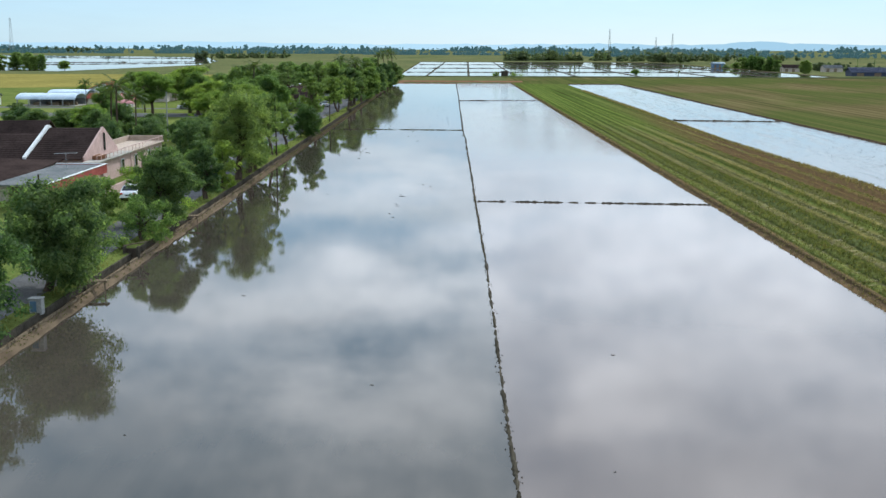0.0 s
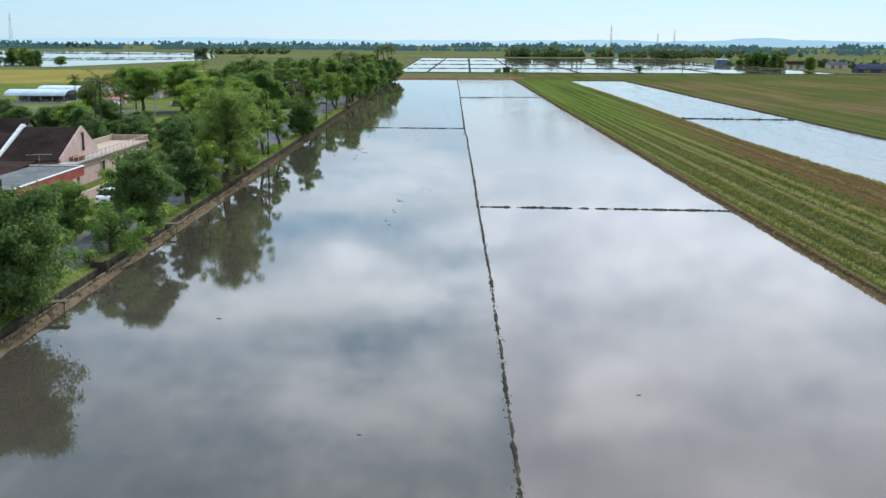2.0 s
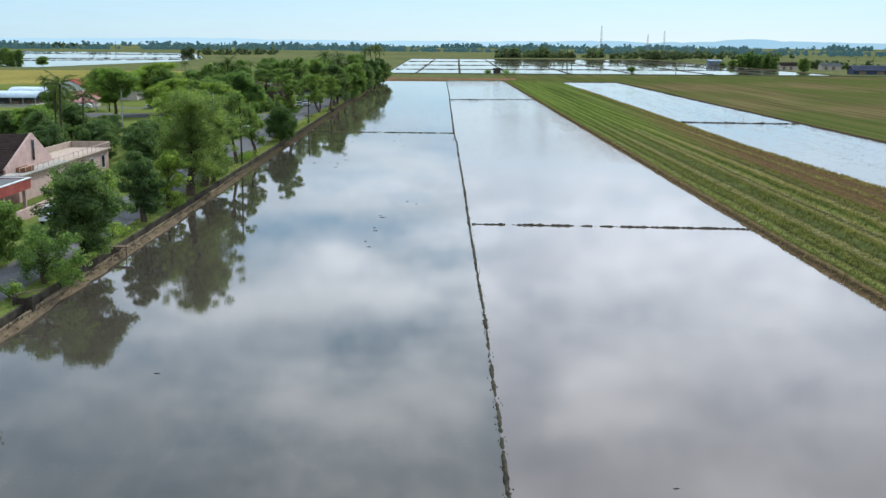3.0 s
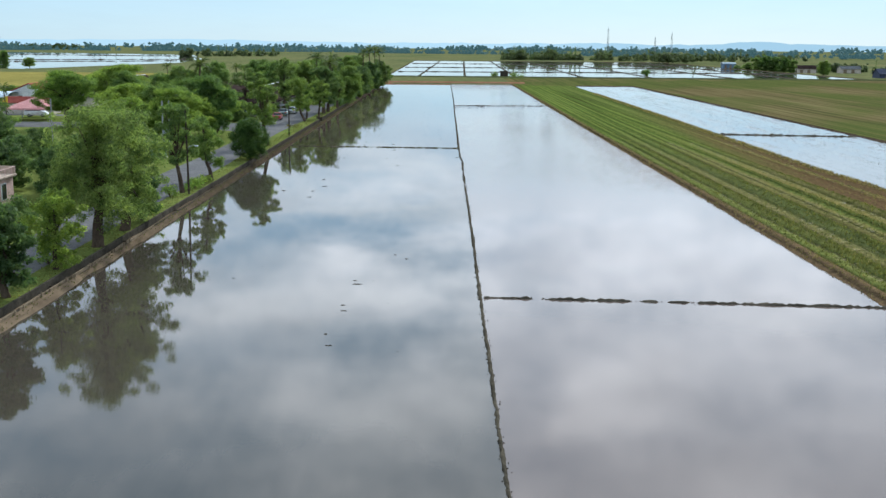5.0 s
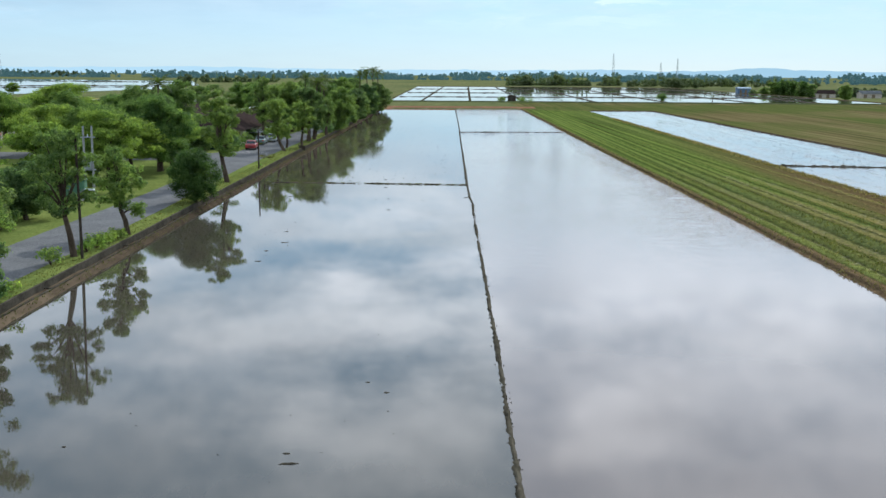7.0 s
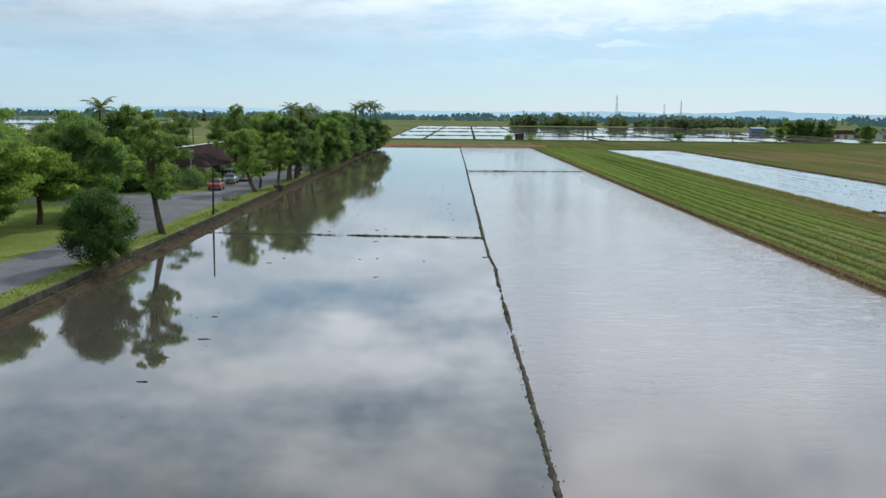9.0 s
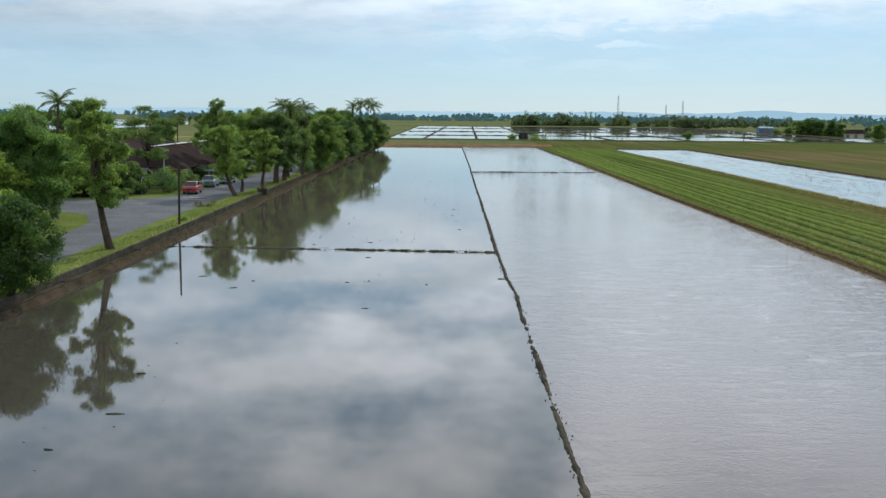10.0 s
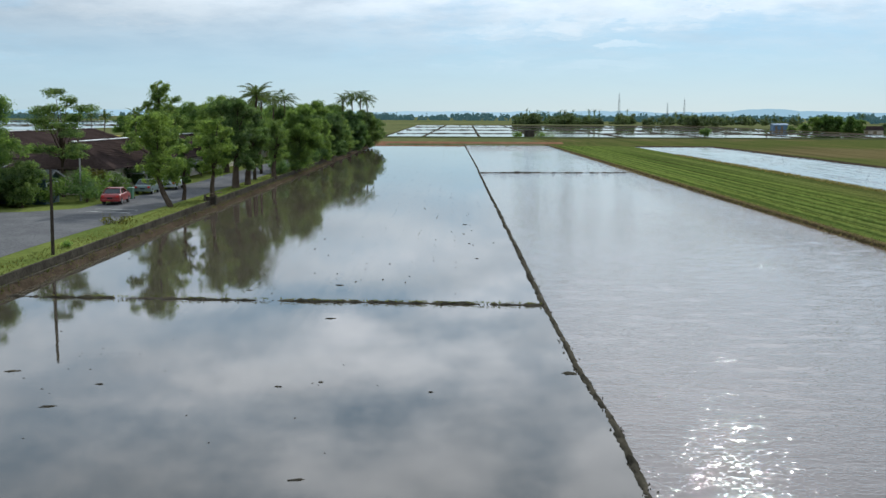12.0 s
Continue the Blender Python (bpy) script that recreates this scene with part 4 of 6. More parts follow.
# trees behind the road: a few grown ones and their copies
models = [
    tree(-40.2, 61.0, 8.0, 3.8, "rain", "spreading light-green tree on the lawn", 501, group="village trees"),
    tree(-38.4, 67.5, 11.0, 4.0, "broad", "tall green tree beside the road", 511, group="village trees"),
    tree(-61.0, 97.0, 11.4, 6.0, "rain", "large spreading tree on the lawn", 521, group="village trees"),
    tree(-45.5, 104.0, 11.6, 4.6, "broad", "tall dense green tree near the side road", 531, group="village trees"),
    tree(-37.6, -1.5, 5.4, 2.6, "mango", "dark-green fruit tree beside the house", 541, group="village trees"),
]
heights = [7.3, 10.3, 10.7, 10.9, 4.7]
copies = [
    (3, 211, 668, 8.0, 1.2), (1, 216, 660, 12.5, 1.3), (3, 220, 655, 13.2, 1.2), (1, 224, 648, 13.0, 1.2), (3, 228, 640, 12.2, 1.1), (1, 231, 634, 11.0, 1.0), (3, 237, 590, 10.6, 1.1), (1, 241, 600, 10.0, 1.0), (4, 207, 680, 6.0, 1.4), (3, -268, 545, 13, 1.2), (1, -258, 527, 12, 1.0), (1, -252, 524, 13, 0.9), (0, -240, 529, 8.5, 1.0), (3, -282, 560, 13, 1.5), (1, -292, 556, 12, 1.5), (3, -305, 570, 13, 1.5),
    (4, -39.5, 4, 5.2, 1.0), (4, -38.5, 10, 5.2, 1.1), (4, -37.8, 22, 5.0, 1.1), (4, -41, 18, 5.0, 1.2), (2, -38.5, 47, 9.2, 0.75), (1, -41.5, 52, 10.0, 1.0), (4, -48, 14, 5.2, 1.2), (4, -51, 30, 4.8, 1.2), (1, -46, 88, 9.6, 1.0), (3, -50, 100, 10.8, 1.0), (1, -56, 108, 10.0, 1.1), (3, -34.8, 160, 11, 1.0), (1, -35.5, 215, 11, 1.2), (3, -33.5, 245, 11.5, 1.2), (1, -33, 285, 12, 1.3),
    (2, -47, 52, 9.6, 0.8), (0, -44, 43, 8.2, 1.0), (0, -39, 76, 8.5, 1.0),
    (2, -66, 84, 10.5, 0.9), (3, -58, 92, 10.0, 1.1), (4, -45, 24, 4.6, 1.2), (4, -42.5, 34, 4.6, 1.2), (4, -50, 1, 5.4, 1.2), (4, -45, 5, 5.6, 1.1),
    (4, -54, 12, 6.4, 1.2), (0, -58, 20, 7.0, 0.9), (3, -63, 44, 8.5, 0.9), (4, -66, 30, 5.4, 1.3), (4, -74, 38, 5.0, 1.3), (4, -82, 52, 4.4, 1.4), 
    (4, -98, 92, 3.2, 1.2), (3, -84, 132, 9.0, 1.0), (3, -46, 190, 10.5, 1.0), (1, -40, 175, 11, 1.0), (3, -38, 200, 10.5, 1.0),
    (1, -40, 225, 10.5, 1.1), (3, -44, 250, 10.5, 1.2), (1, -38, 270, 10.8, 1.2), (3, -36, 300, 10.6, 1.2), (1, -52, 215, 10, 1.1), (3, -60, 240, 10, 1.2), (1, -48, 310, 10.0, 1.2), (3, -66, 290, 9.5, 1.2), (1, -80, 270, 9.0, 1.2),
    (4, -40.6, 102.6, 4.6, 1.0), (4, -43.8, 101.4, 5.2, 1.1), (4, -47.6, 100.6, 5.4, 1.2), (4, -51.6, 100.4, 5.6, 1.2), (4, -55.6, 100.2, 5.4, 1.2), (4, -70, 60, 4.6, 1.3), (4, -58, 34, 6.2, 1.2), (4, -41, 12, 5.0, 1.0), (0, -110, 172, 4.5, 0.8),
]
for i, (k, x, y, h, w) in enumerate(copies):
    s = (h - 0.68) / heights[k]
    copy_thing(models[k], pose(x, y, 0.68 if y < 480 else (-1.5 if x < 0 else -2.6), 0, 0, 47.0 * i) @ Matrix.Diagonal((s ** 0.5 * w, s ** 0.5 * w, s, 1)))
palms = [(-47.0, 99.0, 12.4, 2.8, 601), (-36.0, 190, 13.0, 3.4, 602), (-33.0, 205, 12.6, 3.4, 603)]
pm = [palm(x, y, t, "coconut palm with drooping green fronds", s, length=l) for x, y, t, l, s in palms]
for i, (x, y, h) in enumerate([(-27.9, 143, 12.2), (-29.5, 157, 11.8), (-31, 176, 12.0), (-28, 284, 14.2), (-27, 294, 14.8), (-25.5, 302, 14.2), (-30, 276, 13.6), (-60, 205, 9.6), (-68, 212, 9.2), (-72, 100, 9.5), (-84, 96, 8.4), (-78, 88, 8.0), (-76, 230, 9), (-88, 240, 9), (-50.5, 8, 11.4), (-52.8, 12.5, 10.2), (-48.8, 11.5, 9.4)]):
    m = pm[i % 3]
    s = (h - 0.5) / (palms[i % 3][2] - 0.5)
    copy_thing(m, pose(x, y, 0.5, 0, 0, 71 * i) @ Matrix.Diagonal((min(s, 1.1), min(s, 1.1), s, 1)))


# ---- far woods, towers, hills ----
def woods(label, x0, x1, y0, y1, low, high, count, seed, leaf=2.0, dens=26, palms_n=0, base=0.2, mat="leaf_far_hazed"):
    """A belt of distant trees: groves of unlike size and height, with gaps between them."""
    q = np.random.default_rng(seed)
    groves = max(3, count // 9)
    gu, gs, gh = q.random(groves), q.uniform(0.25, 1.6, groves) * 0.9 / groves, q.uniform(0.45, 1.0, groves) ** 1.3
    ph = []
    for i in range(count):
        g = q.integers(groves)
        u = float(np.clip(gu[g] + q.normal() * gs[g], 0, 1))
        x = x0 + (x1 - x0) * u
        y = y0 + (y1 - y0) * u + q.uniform(-25, 25)
        h = low * 0.35 + (high - low * 0.35) * gh[g] * (0.35 + 0.65 * q.random())
        r = h * q.uniform(0.2, 0.42)
        for k in range(4):
            ph.append((x + q.normal() * r * 0.8, y + q.normal() * r * 0.8, base + max(r * 0.5, h * (0.22 + 0.2 * k)) - r * 0.2, r * q.uniform(0.5, 1.0) * (1.1 - 0.13 * k)))
    ob = leaves("woods", ph, len(ph) * dens, leaf, M[mat], None, seed, kind="stuff", shape=0.8)
    tagged(ob, label, "woods", kind="stuff")
    if palms_n:
        V, F = [], []
        for i in range(palms_n):
            g = q.integers(groves)
            u = float(np.clip(gu[g] + q.normal() * gs[g], 0, 1))
            x, y, h = x0 + (x1 - x0) * u, y0 + (y1 - y0) * u - 20, high * q.uniform(0.55, 1.05)
            k = len(V)
            w = 0.28 + 0.00012 * y
            V += [np.array(v) for v in ((x - w, y, base), (x + w, y, base), (x + w * 0.7, y, h), (x - w * 0.7, y, h))]
            F.append((k, k + 1, k + 2, k + 3))
            for j in range(13):
                frond(V, F, (x, y, h), j * 2.399, 1.0 - 0.13 * j, high * 0.21, 2.0, q, 7)
        o = raw("far_palms", [tuple(v) for v in V], F, M[mat])
        tagged(o, "distant coconut palms standing above the woods", "palms", kind="stuff")


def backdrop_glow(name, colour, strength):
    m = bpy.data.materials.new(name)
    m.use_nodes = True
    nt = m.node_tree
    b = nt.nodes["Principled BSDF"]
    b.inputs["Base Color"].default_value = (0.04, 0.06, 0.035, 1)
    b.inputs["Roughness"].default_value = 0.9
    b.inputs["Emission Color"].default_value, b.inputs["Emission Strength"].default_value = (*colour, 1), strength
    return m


# faint blue-green emission stands in for haze on the horizon trees and palms
M["haze_glow_woods"] = backdrop_glow("horizon_woods_haze_glow", (0.035, 0.075, 0.085), 1.0)
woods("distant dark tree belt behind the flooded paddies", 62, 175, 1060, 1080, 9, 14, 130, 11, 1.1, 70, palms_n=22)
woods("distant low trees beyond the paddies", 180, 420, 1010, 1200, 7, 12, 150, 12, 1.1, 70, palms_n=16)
woods("far tree belt along the horizon, haze glowing in its colour", -150, 900, 1800, 1500, 8, 13, 700, 13, 2.2, 34, palms_n=50, mat="haze_glow_woods")
woods("far tree belt along the horizon, haze glowing in its colour", -1300, -100, 1700, 1950, 8, 13, 780, 14, 2.2, 34, palms_n=50, mat="haze_glow_woods")
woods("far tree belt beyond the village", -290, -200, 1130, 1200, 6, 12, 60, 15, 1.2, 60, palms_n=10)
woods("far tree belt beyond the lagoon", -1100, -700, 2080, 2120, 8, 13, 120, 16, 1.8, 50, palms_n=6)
woods("far woods along the horizon, haze glowing in their colour", -2600, 2600, 3000, 3000, 12, 20, 900, 17, 3.6, 34, mat="haze_glow_woods")
woods("dark trees round far farm sheds", 240, 460, 700, 760, 6, 10, 70, 19, 0.9, 90, palms_n=4, base=-2.6)


def hills():
    """Low hills on the horizon, far beyond everything, their blue haze put in as emission."""
    m = bpy.data.materials.new("far_hills_haze_glow")
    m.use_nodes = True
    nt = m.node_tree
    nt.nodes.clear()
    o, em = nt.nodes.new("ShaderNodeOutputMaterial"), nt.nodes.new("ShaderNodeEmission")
    # the haze is this emitted blue, paler to the left
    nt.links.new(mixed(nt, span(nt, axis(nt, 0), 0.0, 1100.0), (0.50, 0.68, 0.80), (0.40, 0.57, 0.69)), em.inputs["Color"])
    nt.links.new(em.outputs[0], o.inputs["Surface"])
    V, F = [], []
    n = 160
    for i in range(n + 1):
        x = -2600 + 5400 * i / n
        h = 22 + 4 * float(wobble(i * 0.45, 3.0)) + 2 * float(wobble(i * 1.9, 8.0)) + 17 * math.exp(-((x - 1240) / 120) ** 2) + 7 * math.exp(-((x - 1500) / 200) ** 2) + 6 * math.exp(-((x - 640) / 130) ** 2) + 6 * math.exp(-((x + 900) / 400) ** 2)
        V += [(x, 4300, -5), (x, 4300, h)]
    for i in range(n):
        F.append((2 * i, 2 * i + 2, 2 * i + 3, 2 * i + 1))
    tagged(raw("backdrop", V, F, m), "low hills on the horizon, blue haze in their glowing colour", "hills", kind="structure")


hills()


def mast(x, y, h, w, label):
    e = thing("radio_mast", pose(x, y, 0.2), label, "mast", "radio masts")
    for k in range(4):
        sx, sy = (-1, 1)[k % 2], (-1, 1)[k // 2]
        part("leg", tubed([(sx * w, sy * w, 0), (sx * w * 0.3, sy * w * 0.3, h)], [0.26, 0.18], 5), M["steel"], e)
    bm = bmesh.new()
    steps = 12
    for i in range(steps):
        a, b = i / steps, (i + 1) / steps
        wa, wb = w * (1 - 0.7 * a), w * (1 - 0.7 * b)
        for s1, s2 in (((-1, -1), (1, -1)), ((1, -1), (1, 1)), ((1, 1), (-1, 1)), ((-1, 1), (-1, -1))):
            tube(bm, [(s1[0] * wa, s1[1] * wa, h * a), (s2[0] * wb, s2[1] * wb, h * b)], [0.11, 0.11], 4)
    part("bracing", bm, M["steel"], e)
    part("antenna", tubed([(0, 0, h), (0, 0, h * 1.06)], [0.2, 0.1], 5), M["steel"], e)


mast(359.6, 2326, 54, 2.4, "tall thin steel lattice radio mast on the horizon")
mast(487, 2450, 37, 2.0, "thin steel lattice radio mast on the horizon")
mast(547.4, 2555, 47, 2.2, "tall thin steel lattice radio mast on the horizon")
mast(-1091.8, 2592, 79, 4.0, "tall steel lattice radio mast beyond the village")


# ---- village houses ----
def window_part(parent, x, y, z, w, h, facing):
    """A framed pane on a wall whose outside looks along facing ('x' or 'y', signed)."""
    ax, sg = facing[1], (1 if facing[0] == "+" else -1)
    size = (0.10, w, h) if ax == "x" else (w, 0.10, h)
    win = part("window", boxed((x, y, z), size, 0.01), M["white"], parent)
    pane = (0.04, w - 0.16, h - 0.16) if ax == "x" else (w - 0.16, 0.04, h - 0.16)
    off = (sg * 0.045, 0, 0) if ax == "x" else (0, sg * 0.045, 0)
    part("pane", boxed((x + off[0], y + off[1], z), pane), M["glass_dark"], win)
    return win


def gable_roof(parent, x0, x1, y0, y1, ridge, eave, top, mat, along="x", thick=0.16):
    """Two sloping slabs; the ridge runs along x at y = ridge, or along y at x = ridge."""
    for a, b in ((y0, ridge), (ridge, y1)) if along == "x" else ((x0, ridge), (ridge, x1)):
        za, zb = (eave, top) if b == ridge else (top, eave)
        bm = bmesh.new()
        if along == "x":
            q = [(x0, a, za), (x1, a, za), (x1, b, zb), (x0, b, zb)]
        else:
            q = [(a, y0, za), (b, y0, zb), (b, y1, zb), (a, y1, za)]
        lo = [bm.verts.new((p[0], p[1], p[2] - thick)) for p in q]
        hi = [bm.verts.new(p) for p in q]
        bm.faces.new(hi)
        bm.faces.new(lo[::-1])
        for k in range(4):
            bm.faces.new((lo[k], lo[(k + 1) % 4], hi[(k + 1) % 4], hi[k]))
        bmesh.ops.recalc_face_normals(bm, faces=bm.faces)
        part("roof", bm, mat, parent)
        # tile courses: thin raised battens across the slope
        bm = bmesh.new()
        n = 16
        for i in range(1, n):
            u = i / n
            v = a + (b - a) * u
            zz = za + (zb - za) * u + 0.012
            if along == "x":
                box(bm, ((x0 + x1) / 2, v, zz), (x1 - x0, 0.07, 0.03))
            else:
                box(bm, (v, (y0 + y1) / 2, zz), (0.07, y1 - y0, 0.03))
        o = part("tile_relief", bm, mat, parent)
        o["kind"] = "stuff"


def gable_wall(parent, x, y0, y1, base, eave, apex_y, apex, mat, thick=0.22):
    bm = bmesh.new()
    out = [(y0, base), (y1, base), (y1, eave), (apex_y, apex), (y0, eave)]
    a = [bm.verts.new((x, yy, zz)) for yy, zz in out]
    b = [bm.verts.new((x - thick, yy, zz)) for yy, zz in out]
    bm.faces.new(a)
    bm.faces.new(b[::-1])
    for k in range(5):
        bm.faces.new((a[k], b[k], b[(k + 1) % 5], a[(k + 1) % 5]))
    bmesh.ops.recalc_face_normals(bm, faces=bm.faces)
    return part("wall", bm, mat, parent)


def pink_house():
    e = thing("house", pose(0, 0, 0), "pink rendered house with dark-brown gable roof and flat porch", "house", "village houses")
    g = 0.7
    part("wall", boxed((-53.0, -23.3, g + 1.35), (19.5, 11.6, 2.7), 0.02), M["cream_wall"], e)
    wall = gable_wall(e, -42.9, -29.4, -17.2, g, 3.7, -22.3, 6.55, M["pink_wall"])
    slot = part("slot_window", boxed((-42.86, -22.3, 4.85), (0.12, 0.42, 2.0), 0.01), M["glass_dark"], wall)
    part("slot_frame", boxed((-42.84, -22.3, 5.92), (0.2, 0.75, 0.14), 0.01), M["pink_wall"], wall)
    gable_roof(e, -49.2, -43.1, -29.9, -16.8, -22.3, 3.6, 6.42, M["roof_brown"])
    gable_roof(e, -63.0, -49.5, -29.9, -16.8, -22.3, 3.1, 5.7, M["roof_brown"])
    bm = bmesh.new()
    for a, b, za, zb in ((-30.0, -22.3, 3.65, 6.6), (-22.3, -16.7, 6.6, 3.65)):
        vs = []
        for x in (-49.55, -49.15):
            vs += [bm.verts.new((x, a, za - 0.2)), bm.verts.new((x, b, zb - 0.2)), bm.verts.new((x, b, zb + 0.12)), bm.verts.new((x, a, za + 0.12))]
        for q in ((0, 1, 2, 3), (7, 6, 5, 4), (0, 4, 5, 1), (3, 2, 6, 7), (1, 5, 6, 2), (0, 3, 7, 4)):
            bm.faces.new([vs[k] for k in q])
    part("parapet", bm, M["white"], e, "white painted parapet across the roof")
    # lower roof in front
    bm = bmesh.new()
    q = [(-64, -44, 2.75), (-45.2, -44, 2.75), (-45.2, -29.6, 3.55), (-64, -29.6, 3.55)]
    lo, hi = [bm.verts.new((x, y, z - 0.15)) for x, y, z in q], [bm.verts.new(p) for p in q]
    bm.faces.new(hi)
    bm.faces.new(lo[::-1])
    for k in range(4):
        bm.faces.new((lo[k], lo[(k + 1) % 4], hi[(k + 1) % 4], hi[k]))
    part("roof", bm, M["roof_brown"], e)
    part("wall", boxed((-55, -36.5, 1.65), (18, 13, 1.9), 0.02), M["cream_wall"], e)
    # car porch with red fascia
    part("porch_roof", boxed((-42.4, -40.8, 3.12), (5.2, 17.2, 0.16), 0.02), M["roof_grey"], e, "flat grey porch roof with worn edges")
    part("fascia", boxed((-39.72, -40.8, 2.80), (0.16, 17.6, 0.92), 0.02), M["roof_red"], e, "faded red fascia board")
    part("fascia", boxed((-42.4, -32.1, 2.80), (5.4, 0.16, 0.92), 0.02), M["roof_red"], e)
    part("edge_trim", boxed((-39.70, -40.8, 3.30), (0.22, 17.7, 0.09), 0.01), M["white"], e)
    part("edge_trim", boxed((-42.4, -32.08, 3.30), (5.4, 0.22, 0.09), 0.01), M["white"], e)
    for yy in (-33, -38, -43, -48.5):
        part("porch_column", boxed((-39.9, yy, 1.7), (0.3, 0.3, 2.2), 0.02), M["pink_wall"], e)
    part("garden_wall", boxed((-37.4, -36.0, 1.15), (0.18, 11, 0.95), 0.02), M["pink_wall"], e)
    part("garden_wall", boxed((-37.4, -48.0, 1.15), (0.18, 7, 0.95), 0.02), M["pink_wall"], e)
    # balcony wing beyond the gable
    part("wall", boxed((-43.6, -9.8, 1.85), (4.4, 14.2, 2.5), 0.02), M["pink_wall"], e)
    part("wall", boxed((-42.1, -23.6, 1.85), (1.3, 13.2, 2.5), 0.02), M["pink_wall"], e)
    part("balcony_floor", boxed((-43.5, -9.8, 3.19), (4.8, 14.6, 0.18), 0.02), M["tan_wall"], e)
    part("balcony_floor", boxed((-41.95, -23.9, 3.19), (1.7, 13.5, 0.18), 0.02), M["pale_concrete"], e)
    bm = bmesh.new()
    for yy in np.arange(-30.4, -2.6, 1.5):
        box(bm, (-41.2, float(yy), 3.55), (0.05, 0.05, 0.7))
    box(bm, (-41.2, -16.6, 3.92), (0.08, 27.8, 0.07))
    part("railing", bm, M["pink_wall"], e, "pink painted balcony railing")
    part("parapet", boxed((-43.5, -2.62, 3.6), (4.6, 0.18, 0.7), 0.02), M["tan_wall"], e)
    part("parapet", boxed((-45.8, -9.8, 3.6), (0.18, 14.4, 0.7), 0.02), M["tan_wall"], e)
    part("planter", boxed((-42.0, -27.0, 3.5), (0.9, 2.4, 0.45), 0.05), M["red_earth"], e)
    for yy in (-20.5, -15.0, -9.0, -5.0):
        window_part(e, -41.38, yy, 1.9, 1.1, 1.5, "+x")
    part("door", boxed((-41.36, -12.2, 1.75), (0.1, 0.9, 2.05), 0.01), M["timber"], e)
    # aerial
    mast_p = part("aerial", tubed([(-42.6, -36, 3.1), (-42.6, -36, 4.9)], [0.03, 0.025], 5), M["steel"], e)
    bm = bmesh.new()
    tube(bm, [(-43.7, -36.4, 4.8), (-41.5, -35.6, 4.8)], [0.025, 0.025], 5)
    for u in np.linspace(-1, 1, 7):
        box(bm, (-42.6 + u, -36 + u * 0.36, 4.8), (0.03, 0.7, 0.03))
    part("aerial_rods", bm, M["steel"], mast_p)
    part("water_tank", tubed([(-51.5, -15.5, 3.2), (-51.5, -15.5, 4.5)], [0.6, 0.6], 12), M["steel"], e)


pink_house()


def terrace(x, y0, y1, half, eave, top, label, units, seed):
    """A row of houses under one long roof; the ridge runs along y."""
    e = thing("terrace_house", pose(0, 0, 0), label, "house", "village houses")
    part("wall", boxed((x, (y0 + y1) / 2, (0.7 + eave) / 2), (half * 2 - 1.6, y1 - y0 - 0.6, eave - 0.7), 0.02), M["cream_wall"], e)
    gable_roof(e, x - half, x + half, y0, y1, x, eave, top, M["roof_brown"], along="y")
    for yy, sgn in ((y0, -1), (y1, 1)):      # hipped ends
        bm = bmesh.new()
        tip = (x, yy - sgn * 0.4, top + 0.02)
        a, b = (x - half - 0.02, yy + sgn * 4.6, eave), (x + half + 0.02, yy + sgn * 4.6, eave)
        c, d = (x - half - 0.02, yy - sgn * 0.3, eave), (x + half + 0.02, yy - sgn * 0.3, eave)
        v = [bm.verts.new(k) for k in (a, b, tip, c, d)]
        lo = [bm.verts.new((k[0], k[1], k[2] - 0.16)) for k in (a, b)]
        for f in ((v[0], v[1], v[2]), (v[0], v[2], v[3]), (v[1], v[4], v[2]), (lo[0], lo[1], v[1], v[0])):
            bm.faces.new(f)
        bmesh.ops.recalc_face_normals(bm, faces=bm.faces)
        part("hip_roof", bm, M["roof_brown"], e)
        part("wall", boxed((x, yy + sgn * 2.0, (0.7 + eave) / 2), (half * 2 - 1.6, 4.0, eave - 0.72), 0.02), M["cream_wall"], e)
    n = int((y1 - y0) / 1.1)
    bm = bmesh.new()
    q = random.Random(seed)
    for i in range(n):
        if q.random() < 0.8:
            box(bm, (x, y0 + 0.55 + i * 1.1, top + 0.03), (0.30, 1.0, 0.12), 0.03)
    part("ridge_caps", bm, M["white"], e, "pale mortar ridge caps, some missing")["kind"] = "stuff"
    step = (y1 - y0) / units
    for i in range(units):
        yy = y0 + step * (i + 0.5)
        window_part(e, x + half - 0.78, yy - 1.6, 2.1, 1.5, 1.3, "+x")
        part("door", boxed((x + half - 0.77, yy + 1.4, 1.75), (0.1, 0.95, 2.1), 0.01), M["timber"], e)
        part("awning", boxed((x + half + 0.6, yy, eave - 0.75), (2.2, step * 0.7, 0.07), 0.01, None), M["roof_grey"], e)
    return e


terrace(-42.4, 121, 176, 5.6, 3.3, 5.8, "long low terrace of houses with dark-brown tiled roof", 7, 1)
terrace(-60.0, 118, 182, 6.6, 3.6, 6.4, "long low terrace of houses with dark-brown tiled roof", 8, 2)
terrace(-84.0, 150, 200, 6.0, 3.6, 6.4, "long low terrace of houses with dark-brown tiled roof", 6, 3)
terrace(-43.0, 196, 250, 5.2, 3.4, 5.8, "long low terrace of houses with dark-brown tiled roof", 7, 4)


